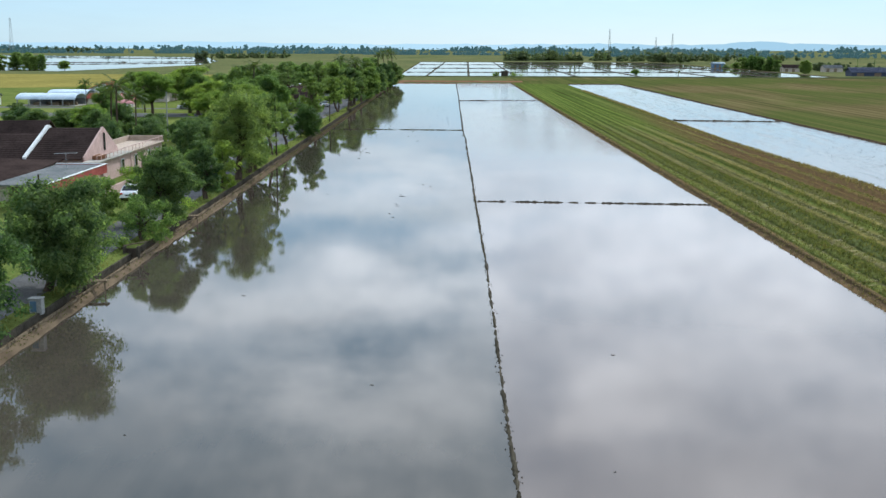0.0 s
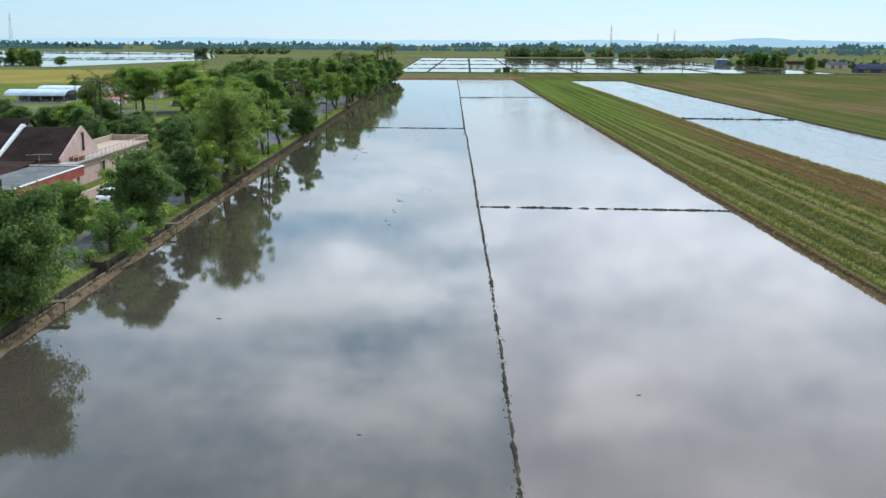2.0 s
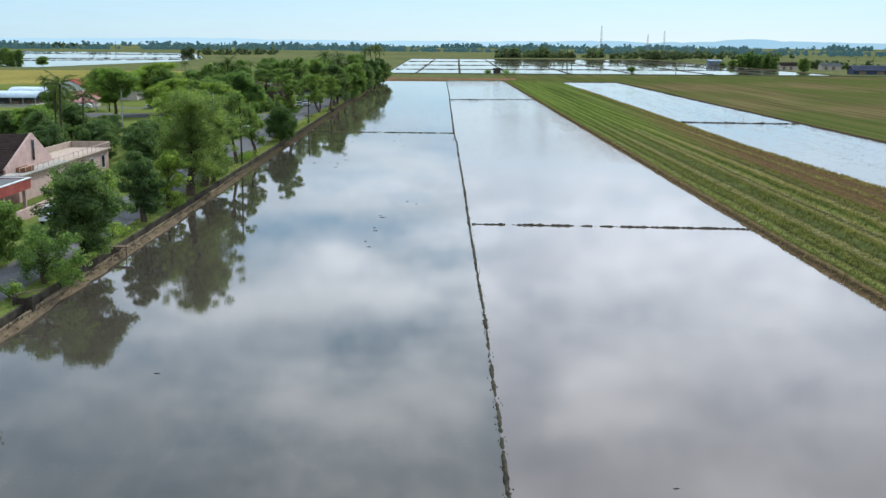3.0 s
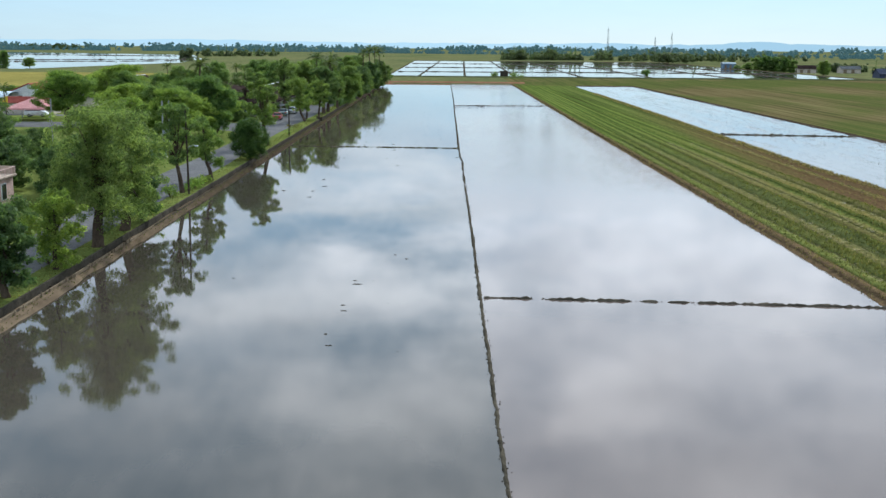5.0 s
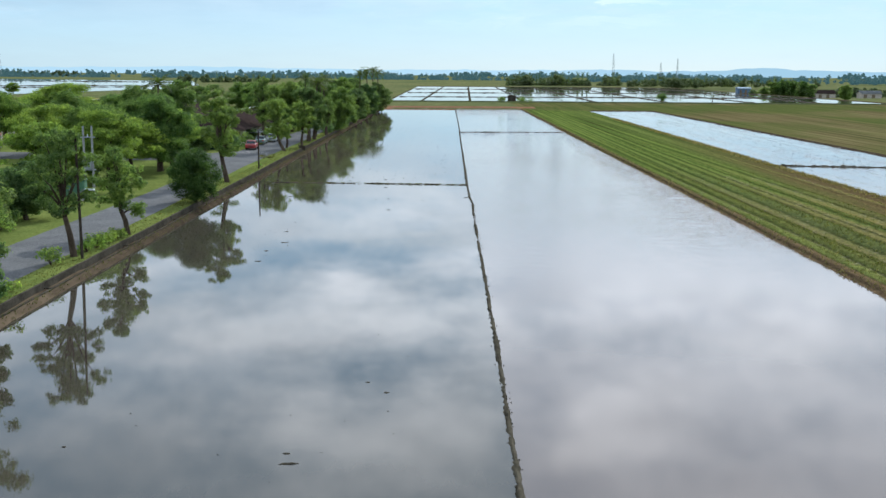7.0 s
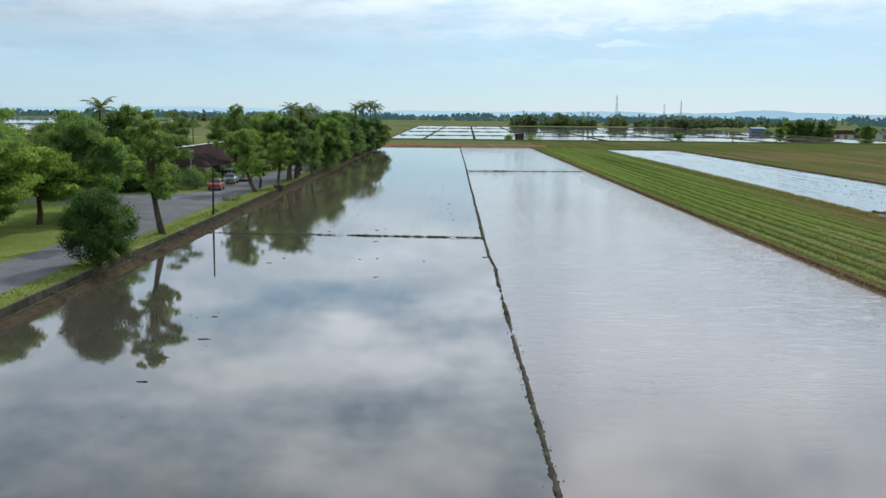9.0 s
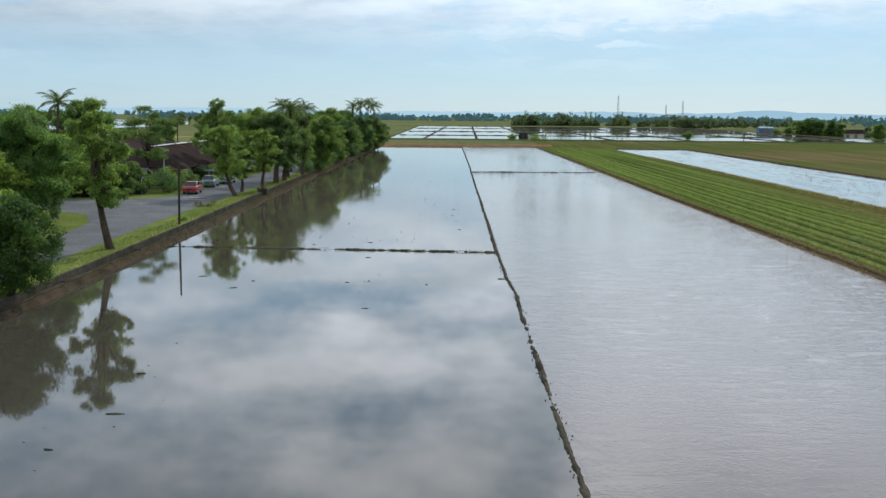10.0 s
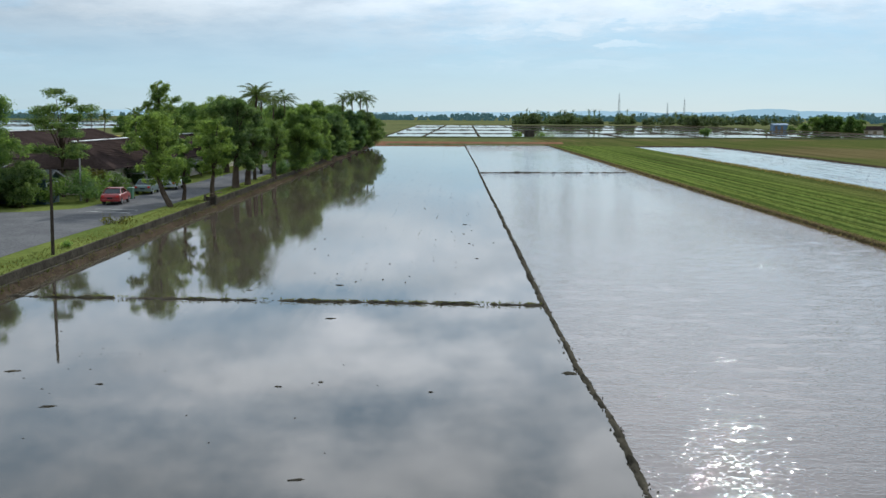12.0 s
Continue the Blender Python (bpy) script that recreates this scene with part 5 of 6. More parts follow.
def arched_hall(x, y, long, half, eave, rise, label):
    e = thing("arched_hall", pose(x, y, 0.7), label, "hall", "open halls")
    n = 12
    arc = [(half * math.cos(math.pi * k / n), eave + rise * math.sin(math.pi * k / n)) for k in range(n + 1)]
    V, F = [], []
    for t in (0.0, 0.10):
        for xx in (-long / 2, long / 2):
            V += [(xx, yy, zz + t) for yy, zz in arc]
    k = n + 1
    for i in range(n):
        F += [(i, i + 1, k + i + 1, k + i), (2 * k + i, 3 * k + i, 3 * k + i + 1, 2 * k + i + 1), (i, 2 * k + i, 2 * k + i + 1, i + 1), (k + i, k + i + 1, 3 * k + i + 1, 3 * k + i)]
    F += [(0, k, 3 * k, 2 * k), (n, 2 * k + n, 3 * k + n, k + n)]
    raw("roof", V, F, M["roof_blue"], e, "curved pale-blue metal sheet roof")
    bm = bmesh.new()
    for xx in np.linspace(-long / 2 + 0.5, long / 2 - 0.5, 19):
        for i in range(n):
            a, b = arc[i], arc[i + 1]
            tube(bm, [(xx, a[0], a[1] + 0.12), (xx, b[0], b[1] + 0.12)], [0.035, 0.035], 4, False)
    part("roof_ribs", bm, M["roof_blue"], e)["kind"] = "stuff"
    for xx in np.linspace(-long / 2 + 0.4, long / 2 - 0.4, 6):
        for sgn in (-1, 1):
            part("column", tubed([(xx, sgn * half * 0.97, 0), (xx, sgn * half * 0.97, eave + 0.15)], [0.12, 0.12], 8), M["steel"], e)
    part("floor_slab", boxed((0, 0, 0.08), (long, half * 2, 0.16), 0.02), M["pale_concrete"], e)
    part("back_wall", boxed((0, half * 0.9, 0.8), (long * 0.95, 0.15, 1.4), 0.01), M["roof_grey"], e)
    bm = bmesh.new()
    q = random.Random(3)
    for i in range(16):
        box(bm, (q.uniform(-long / 2 + 1, long / 2 - 1), q.uniform(-half * 0.7, half * 0.6), 0.5), (q.uniform(0.6, 1.6), q.uniform(0.5, 1.0), 0.75), 0.03)
    part("table_stack", bm, M["timber"], e, "dark tables stored under the roof")["kind"] = "stuff"


arched_hall(-103.2, 127.5, 15.0, 4.4, 1.7, 1.25, "open hall with curved pale-blue metal roof on posts")
arched_hall(-103.0, 142.0, 10.5, 4.0, 2.0, 1.3, "smaller open hall with curved pale-blue roof")


def small_house(x, y, sx, sy, wall_h, top, wall, roof, label, rot=0):
    e = thing("house", pose(x, y, 0.68, 0, 0, rot), label, "house", "village houses")
    part("wall", boxed((0, 0, wall_h / 2), (sx, sy, wall_h), 0.02), M[wall], e)
    gable_roof(e, -sx / 2 - 0.4, sx / 2 + 0.4, -sy / 2 - 0.4, sy / 2 + 0.4, 0, wall_h - 0.05, top, M[roof], along="y" if sy > sx else "x")
    for yy in (-sy / 2 + 0.1, sy / 2) if sy > sx else ():
        bm = bmesh.new()
        prism(bm, [(-sx / 2, wall_h - 0.1), (sx / 2, wall_h - 0.1), (0, top - 0.25)], yy - 0.1, yy)
        part("gable", bm, M[wall], e)
    if sx >= sy:
        for xx in (-sx / 2 + 0.15, sx / 2):
            gable_wall(e, xx, -sy / 2, sy / 2, wall_h - 0.1, wall_h - 0.09, 0, top - 0.25, M[wall], 0.15)
    for k in (-0.25, 0.25):
        window_part(e, sx * k, -sy / 2 - 0.01, wall_h * 0.55, 1.2, 1.2, "-y")
        window_part(e, sx / 2 + 0.01, sy * k, wall_h * 0.55, 1.2, 1.2, "+x")
    part("door", boxed((0, -sy / 2 - 0.02, 1.03), (0.95, 0.1, 2.06), 0.01), M["timber"], e)
    return e


small_house(-95.5, 150, 8, 10, 3.4, 5.2, "white", "roof_red", "white rendered house with red-brown roof")
small_house(-121, 128, 7, 6, 2.4, 3.6, "white", "roof_grey", "small white shed with grey roof")
small_house(-86, 121, 10, 5, 2.4, 3.4, "cream_wall", "roof_red", "low red-roofed stall building beside the lane", 0)
small_house(-60, -52, 14, 10, 3.0, 5.2, "cream_wall", "roof_brown", "cream village house with dark-brown roof")
small_house(-66, 6, 12, 9, 2.8, 4.6, "cream_wall", "roof_brown", "cream village house among trees", 8)
small_house(-90, 30, 10, 9, 2.8, 4.4, "cream_wall", "roof_grey", "grey-roofed village house among trees", 0)
small_house(-42.2, 107.5, 5.0, 3.4, 2.4, 3.0, "teal_paint", "roof_grey", "small dark-teal shed with pale roof beside the side road", 0)


def pavilion(x, y):
    e = thing("pavilion", pose(x, y, 0.7), "open pavilion tent with pink pyramid canvas roof", "tent")
    half, eave, top = 4.2, 2.3, 4.2
    bm = bmesh.new()
    a = bm.verts.new((0, 0, top))
    b = [bm.verts.new((sx * half, sy * half, eave)) for sx, sy in ((-1, -1), (1, -1), (1, 1), (-1, 1))]
    c = [bm.verts.new((v.co.x, v.co.y, eave - 0.3)) for v in b]
    for k in range(4):
        bm.faces.new((b[k], b[(k + 1) % 4], a))
        bm.faces.new((c[k], c[(k + 1) % 4], b[(k + 1) % 4], b[k]))
    part("canopy", bm, M["tent_pink"], e)
    for sx in (-1, 1):
        for sy in (-1, 1):
            part("post", tubed([(sx * half * 0.96, sy * half * 0.96, 0), (sx * half * 0.96, sy * half * 0.96, eave)], [0.09, 0.09], 8), M["steel"], e)


pavilion(-78.6, 103.0)


def flag(x, y, h, mat, label):
    e = thing("flag", pose(x, y, 0.7), label, "flag", "flags")
    part("pole", tubed([(0, 0, 0), (0, 0, h)], [0.04, 0.03], 6), M["steel"], e)
    V, F = [], []
    for i in range(7):
        for j in range(2):
            V.append((0.02 + i * 0.14, 0.10 * math.sin(i * 1.1), h - 0.1 - j * 1.9 + i * 0.05 * (1 - j)))
    for i in range(6):
        F.append((2 * i, 2 * i + 2, 2 * i + 3, 2 * i + 1))
    o = raw("cloth", V, F, mat, e)
    sol = o.modifiers.new("thick", "SOLIDIFY")
    sol.thickness = 0.01


flag(-77.0, 107.5, 4.6, M["flag_red"], "red cloth flag on a thin pole")
flag(-84.5, 103.0, 4.2, M["flag_yellow"], "yellow cloth flag on a thin pole")


# ---- vehicles ----
def car(x, y, rot, paint_mat, label, kind="saloon", z=0.715):
    e = thing("car", pose(x, y, z, 0, 0, rot), label, "car", "parked cars")
    L2, W2 = (2.1, 0.83) if kind != "van" else (2.2, 0.85)
    prof = {
        "saloon": [(-2.1, 0.32), (-2.12, 0.72), (-1.95, 0.90), (-1.35, 0.96), (-0.85, 1.38), (0.35, 1.42), (0.95, 0.97), (1.75, 0.86), (2.1, 0.68), (2.12, 0.32)],
        "hatch": [(-1.85, 0.32), (-1.9, 0.75), (-1.75, 1.0), (-1.45, 1.45), (0.3, 1.50), (0.95, 1.02), (1.7, 0.88), (1.95, 0.66), (1.95, 0.32)],
        "van": [(-2.15, 0.34), (-2.2, 0.9), (-2.05, 1.15), (-1.85, 1.7), (0.6, 1.74), (1.2, 1.15), (1.95, 0.98), (2.15, 0.72), (2.15, 0.34)],
    }[kind]
    # lower shell: profile cut at the belt line
    belt = 0.98 if kind != "van" else 1.14
    low = [(a, min(b, belt)) for a, b in prof]
    bm = bmesh.new()
    n = len(low)
    rings = []
    for yy, inset in ((-W2, 0.05), (-W2 * 0.93, 0.0), (W2 * 0.93, 0.0), (W2, 0.05)):
        rings.append([bm.verts.new((a * (1 - inset * 0.4), yy, 0.32 + (b - 0.32) * (1 - inset))) for a, b in low])
    for r0, r1 in zip(rings, rings[1:]):
        for k in range(n):
            bm.faces.new((r0[k], r0[(k + 1) % n], r1[(k + 1) % n], r1[k]))
    bm.faces.new(rings[0][::-1])
    bm.faces.new(rings[-1])
    bmesh.ops.recalc_face_normals(bm, faces=bm.faces)
    shell = part("body", bm, paint_mat, e, smooth=True)
    round_off = shell.modifiers.new("rounded", "BEVEL")
    round_off.width, round_off.segments, round_off.limit_method = 0.07, 3, "ANGLE"
    top = [(a, b) for a, b in prof if b >= belt - 0.03]
    x0, x1 = top[0][0], top[-1][0]
    hi = max(b for _, b in top)
    mids = [p for p in top if p[1] > hi - 0.1]
    bm = bmesh.new()
    lo4 = [(x0, -W2 * 0.93), (x1, -W2 * 0.93), (x1, W2 * 0.93), (x0, W2 * 0.93)]
    hi4 = [(mids[0][0], -W2 * 0.74), (mids[-1][0], -W2 * 0.74), (mids[-1][0], W2 * 0.74), (mids[0][0], W2 * 0.74)]
    a = [bm.verts.new((px, py, belt - 0.02)) for px, py in lo4]
    b = [bm.verts.new((px, py, hi - 0.05)) for px, py in hi4]
    for k in range(4):
        bm.faces.new((a[k], a[(k + 1) % 4], b[(k + 1) % 4], b[k]))
    bm.faces.new(b)
    part("window_glass", bm, M["glass_dark"], e)
    part("roof_panel", boxed(((mids[0][0] + mids[-1][0]) / 2, 0, hi - 0.03), (mids[-1][0] - mids[0][0] + 0.1, W2 * 1.5, 0.07), 0.025), paint_mat, e)
    for sgn in (-1, 1):
        for fr, to in (((x0, W2 * 0.935), (mids[0][0], W2 * 0.745)), ((x1, W2 * 0.935), (mids[-1][0], W2 * 0.745)), (((x0 + x1) / 2, W2 * 0.935), ((mids[0][0] + mids[-1][0]) / 2, W2 * 0.745))):
            part("window_pillar", tubed([(fr[0], sgn * fr[1], belt - 0.02), (to[0], sgn * to[1], hi - 0.03)], [0.045, 0.04], 5), paint_mat, e)
    for wx in (-1.25, 1.3):
        for sgn in (-1, 1):
            w = part("wheel", tubed([(wx, sgn * (W2 - 0.19), 0.31), (wx, sgn * (W2 + 0.01), 0.31)], [0.31, 0.31], 16), M["rubber"], e)
            part("rim", tubed([(wx, sgn * (W2 - 0.05), 0.31), (wx, sgn * (W2 + 0.025), 0.31)], [0.2, 0.18], 12), M["steel"], w)
    bx, fx = low[0][0], low[-1][0]
    for sgn in (-1, 1):
        part("tail_light", boxed((bx + 0.0, sgn * W2 * 0.76, 0.74), (0.1, 0.26, 0.17), 0.02), M["flag_red"], e)
        part("headlight", boxed((fx - 0.04, sgn * W2 * 0.72, 0.66), (0.12, 0.34, 0.15), 0.03), M["lamp_lens"], e)
        part("door_mirror", boxed((x1 - 0.25, sgn * (W2 + 0.08), belt + 0.02), (0.16, 0.16, 0.12), 0.03), paint_mat, e)
    part("bumper", boxed((bx, 0, 0.42), (0.14, W2 * 1.9, 0.2), 0.04), paint_mat, e)
    part("bumper", boxed((fx, 0, 0.42), (0.14, W2 * 1.9, 0.2), 0.04), paint_mat, e)
    part("number_plate", boxed((bx - 0.08, 0, 0.6), (0.03, 0.5, 0.12)), M["rubber"], e)
    return e


car(-34.0, 107.4, 93, M["red_car"], "small red saloon car parked at the road side")
car(-34.6, 119.8, 92, M["green_car"], "grey-green saloon car parked at the road side")
car(-33.8, 126.6, 90, M["silver_car"], "silver saloon car parked at the road side")
car(-81.2, 110.6, 5, M["white_car"], "white van parked behind the pavilion", "van")
car(-41.6, -37.6, 10, M["silver_car"], "silver saloon car under the porch roof")
car(-42.0, -43.5, 8, M["green_car"], "dark grey car under the porch roof", "hatch")
car(-34.6, -40.4, 95, M["white_car"], "white saloon car parked beside the garden wall")
car(-66, 114.5, 8, M["white_car"], "white saloon car on the village lane")


def wheelie_bin(x, y):
    e = thing("wheelie_bin", pose(x, y, 0.7), "dark-green plastic wheelie bin beside the road", "bin")
    bm = bmesh.new()
    v = box(bm, (0, 0, 0.52), (0.55, 0.6, 0.95), 0.0)
    for p in v:
        if p.co.z < 0.5:
            p.co.x *= 0.8
            p.co.y *= 0.8
    part("body", bm, M["green_box"], e)
    part("lid", boxed((0, 0, 1.03), (0.6, 0.68, 0.08), 0.03), M["green_box"], e)
    for s in (-1, 1):
        part("wheel", tubed([(0.27 * s, 0.22, 0.1), (0.33 * s, 0.22, 0.1)], [0.1, 0.1], 10), M["rubber"], e)


wheelie_bin(-34.2, 112.6)


# ---- poles, transformer, boxes ----
def pole(x, y, top, mat, label, lean=(0, 0), lamp=None, name="pole"):
    e = thing(name, pose(x, y, 0.66), label, "pole", "poles")
    h = top - 0.66
    part("shaft", tubed([(0, 0, -0.1), (lean[0] * 0.5, lean[1] * 0.5, h * 0.5), (lean[0], lean[1], h)], [0.11, 0.095, 0.075], 8), M[mat], e)
    if lamp:
        dx, hz = lamp
        part("arm", tubed([(lean[0], lean[1], hz - 0.3), (lean[0] + dx * 0.6, lean[1], hz), (lean[0] + dx, lean[1], hz)], [0.035, 0.03, 0.03], 6), M["steel"], e)
        part("lamp_head", boxed((lean[0] + dx * 1.15, lean[1], hz), (0.65, 0.22, 0.13), 0.04), M["lamp_lens"], e)
    return e


pole(-26.75, 71.8, 5.55, "pole_dark", "dark slim timber pole on the grass verge", (0.05, 0.0))
pole(-26.85, 3.4, 8.8, "pole_dark", "dark slim timber pole beside the drain", (-0.1, 0), (0.7, 4.7), "lamp_pole")
pole(-48.6, 91.0, 5.4, "pole_grey", "grey street lamp with flat white head", (0, 0), (1.3, 4.9), "street_lamp")
pole(-47.8, 25.7, 8.6, "pole_grey", "pale concrete pole among garden trees")
pole(-39.2, 70.0, 8.2, "pole_grey", "pale concrete pole beside the lawn", (0, 0), (1.1, 7.3), "street_lamp")
pole(-38.0, 110.0, 4.6, "pole_grey", "short grey post beside the hedge")
pole(-36.3, -60.5, 5.5, "pole_dark", "dark timber pole in front of the house")


def transformer():
    e = thing("transformer_pole", pose(-37.8, 38.6, 0.68), "twin-pole transformer with cross arms above a green cabinet", "transformer")
    for dx in (-0.42, 0.42):
        part("pole", tubed([(dx, 0, -0.1), (dx, 0, 7.1)], [0.13, 0.1], 8), M["pole_grey"], e)
    for zz in (6.0, 3.6, 2.8):
        part("cross_arm", boxed((0, 0.0, zz), (1.4, 0.12, 0.12), 0.01), M["steel"], e)
    t = part("tank", boxed((0, 0.05, 3.2), (0.75, 0.7, 0.95), 0.05), M["steel"], e)
    for k in range(3):
        part("bushing", tubed([(-0.25 + 0.25 * k, 0.05, 3.65), (-0.25 + 0.25 * k, 0.05, 3.95)], [0.06, 0.04], 8), M["timber"], t)
    for dx in (-0.42, 0, 0.42):
        part("insulator", tubed([(dx, 0, 6.05), (dx, 0, 6.3)], [0.06, 0.04], 8), M["lamp_lens"], e)


transformer()


def cabinet(x, y):
    e = thing("electric_cabinet", pose(x, y, 0.7), "green metal electric cabinet on a concrete plinth", "cabinet")
    part("plinth", boxed((0, 0, 0.1), (2.6, 1.2, 0.22), 0.02), M["pale_concrete"], e)
    part("body", boxed((0, 0, 1.1), (2.4, 1.0, 1.8), 0.03), M["green_box"], e)
    part("lid", boxed((0, 0, 2.05), (2.6, 1.2, 0.12), 0.03), M["green_box"], e)
    for dx in (-0.6, 0.6):
        d = part("door", boxed((dx, -0.52, 1.1), (1.1, 0.05, 1.6), 0.01), M["green_box"], e)
        part("handle", boxed((dx + 0.4, -0.56, 1.1), (0.05, 0.05, 0.2), 0.01), M["steel"], d)


cabinet(-38.6, 36.2)


def white_box(x, y):
    e = thing("utility_box", pose(x, y, 0.55), "grey-white and blue metal box beside the drain", "box")
    part("body", boxed((0, 0, 0.50), (0.72, 0.5, 0.92), 0.03), M["pole_grey"], e)
    part("panel", boxed((-0.12, -0.26, 0.54), (0.36, 0.03, 0.62), 0.01), M["blue_paint"], e, "blue painted front panel")
    part("lid", boxed((0, 0, 0.99), (0.80, 0.58, 0.07), 0.02), M["pole_grey"], e)


white_box(-26.55, -87.6)


def plank_bridge(x, y, label, rot=0):
    e = thing("plank_bridge", pose(x, y, 0.76, 0, 0, rot), label, "bridge", "plank bridges")
    for k in (-0.2, 0.03, 0.26):
        part("plank", boxed((0.0, k, 0.03), (1.5, 0.2, 0.06), 0.01), M["timber"], e)
    for sx in (-0.6, 0.6):
        part("post", tubed([(sx, -0.28, -1.0), (sx, -0.28, 0.1)], [0.05, 0.045], 6), M["timber"], e)


plank_bridge(-25.7, -79.5, "weathered plank bridge across the drain", 4)
plank_bridge(-25.9, -52.0, "pale plank laid across the drain", -6)


def sluice(x, y, label):
    e = thing("sluice_gate", pose(x, y, 0.68), label, "sluice gate", "sluice gates")
    for sx in (-0.5, 0.5):
        part("pier", boxed((sx, 0, 0.1), (0.16, 0.5, 0.9), 0.02), M["concrete"], e)
    part("gate", boxed((0, 0, 0.05), (0.86, 0.06, 0.7), 0.01), M["pole_dark"], e)
    part("rail", tubed([(-0.55, 0, 0.6), (0.9, 0.9, 0.75)], [0.04, 0.04], 6), M["timber"], e)


sluice(-26.3, -69.5, "small concrete sluice gate with timber rail")
sluice(-26.3, 110.8, "small dark sluice gate on the drain")


# ---- far farm beyond the fields ----
def barn(x, y, sx, sy, h, top, wall, roof, label, z=0.2):
    e = thing("barn", pose(x, y, z), label, "barn", "far farm buildings")
    part("wall", boxed((0, 0, h / 2), (sx, sy, h), 0.03), M[wall], e)
    gable_roof(e, -sx / 2 - 0.5, sx / 2 + 0.5, -sy / 2 - 0.5, sy / 2 + 0.5, 0, h, top, M[roof])
    for k in (-0.3, 0.1):
        part("door", boxed((sx * k, -sy / 2 - 0.03, h * 0.4), (sx * 0.16, 0.1, h * 0.75), 0.01), M["timber"], e)
    for xx in (-sx / 2 + 0.2, sx / 2):
        gable_wall(e, xx, -sy / 2, sy / 2, h - 0.1, h - 0.05, 0, top - 0.2, M[wall], 0.2)


barn(207, 706, 9, 7, 4.6, 5.4, "blue_paint", "roof_blue", "pale-blue sheet-metal farm shed beside flooded paddies", -1.2)
barn(232, 462, 24, 10, 2.2, 4.8, "blue_dark", "blue_dark", "large dark-blue barn with sheet roof")
barn(256, 682, 13, 8, 3.2, 5.6, "cream_wall", "roof_brown", "far farm house with brown roof", -2.6)
palm(242, 658, 10.4, "far coconut palm beside the farm house", 36, base=-2.6, length=3.4, name="coconut_palm")
barn(290, 690, 14, 9, 3.2, 5.2, "cream_wall", "roof_grey", "far cream farm house with grey roof", -2.6)


def hut():
    e = thing("pump_hut", pose(27.0, 428, 0.4), "small grey concrete pump hut on the far bank", "hut")
    part("wall", boxed((0, 0, 1.2), (3.6, 3, 2.4), 0.03), M["concrete"], e)
    part("roof", boxed((0, 0, 2.5), (4.2, 3.6, 0.2), 0.03), M["concrete"], e)
    part("door", boxed((0.6, -1.53, 1.0), (0.9, 0.08, 1.9), 0.01), M["pole_dark"], e)


hut()


def shrub(x, y, r, h, mat, label, seed, base=0.3, leaf=0.2, count=None):
    e = thing("shrub", pose(x, y, base), label, "shrub", "shrubs")
    q = np.random.default_rng(seed)
    ph = [(q.normal() * r * 0.45, q.normal() * r * 0.45, h * q.uniform(0.25, 0.75), r * q.uniform(0.3, 0.5)) for _ in range(10)]
    leaves("foliage", ph, count or int(400 * r * h), leaf, M[mat], e, seed)
    bm = bmesh.new()
    for p in ph[:5]:
        tube(bm, [(0, 0, -0.05), (p[0] * 0.5, p[1] * 0.5, p[2] * 0.5), p[:3]], [0.04, 0.03, 0.01], 5)
    part("stems", bm, M["bark"], e)
    return e


shrub(98.0, 445, 2.6, 4.4, "leaf_mid", "round green bush on the far bank", 31, leaf=0.4, count=2500)
palm(119, 432, 4.0, "small palm on the far bank", 33, base=0.2, length=2.4, count=13, name="small_palm")
shrub(22.0, 426, 2.6, 2.0, "leaf_mid", "low weeds beside the pump hut", 34, leaf=0.4, count=900)
shrub(33.0, 426, 3.6, 1.6, "leaf_mid", "low weeds beside the pump hut", 35, leaf=0.4, count=900)
for i, (x, y, r, h, mat) in enumerate([(-27.4, 6.0, 0.8, 0.9, "leaf_light"), (-27.4, 8.0, 0.9, 1.1, "leaf_light"), (-27.4, 10.2, 0.9, 1.0, "leaf_light"), (-27.3, 12.4, 0.8, 1.0, "leaf_light"), (-28.0, 0.8, 1.0, 1.3, "leaf_mid"),
                                        (-27.5, -68.0, 0.9, 1.2, "leaf_mid"), (-27.8, -47.5, 1.2, 1.4, "leaf_light"), (-28.0, -31.0, 1.0, 1.1, "leaf_mid"), (-27.6, -8.5, 0.9, 0.9, "leaf_light"), (-27.2, 75.6, 0.5, 0.5, "leaf_mid"),
                                        (-28.6, 90.0, 1.5, 0.5, "hedge_dry"), (-27.4, -75.0, 1.2, 1.5, "leaf_mid"), (-27.4, -95.0, 1.5, 2.0, "leaf_mid"), (-27.6, -103.0, 1.6, 2.4, "leaf_mid")]):
    shrub(x, y, r, h, mat, "low leafy shrub on the grass verge" if mat != "hedge_dry" else "heap of dry cut weeds on the verge", 700 + i, 0.68)
q = random.Random(17)
for i in range(15):                          # undergrowth between the trunks along the far bank
    y = 157 + i * 10.6 + q.uniform(-2, 2)
    shrub(-27.2 + q.uniform(-0.4, 0.5), y, q.uniform(1.3, 2.0), q.uniform(1.8, 3.2), q.choice(["leaf_dark", "leaf_mid", "leaf_dark"]), "dense undergrowth between the bank trees", 820 + i, 0.6, leaf=0.24)
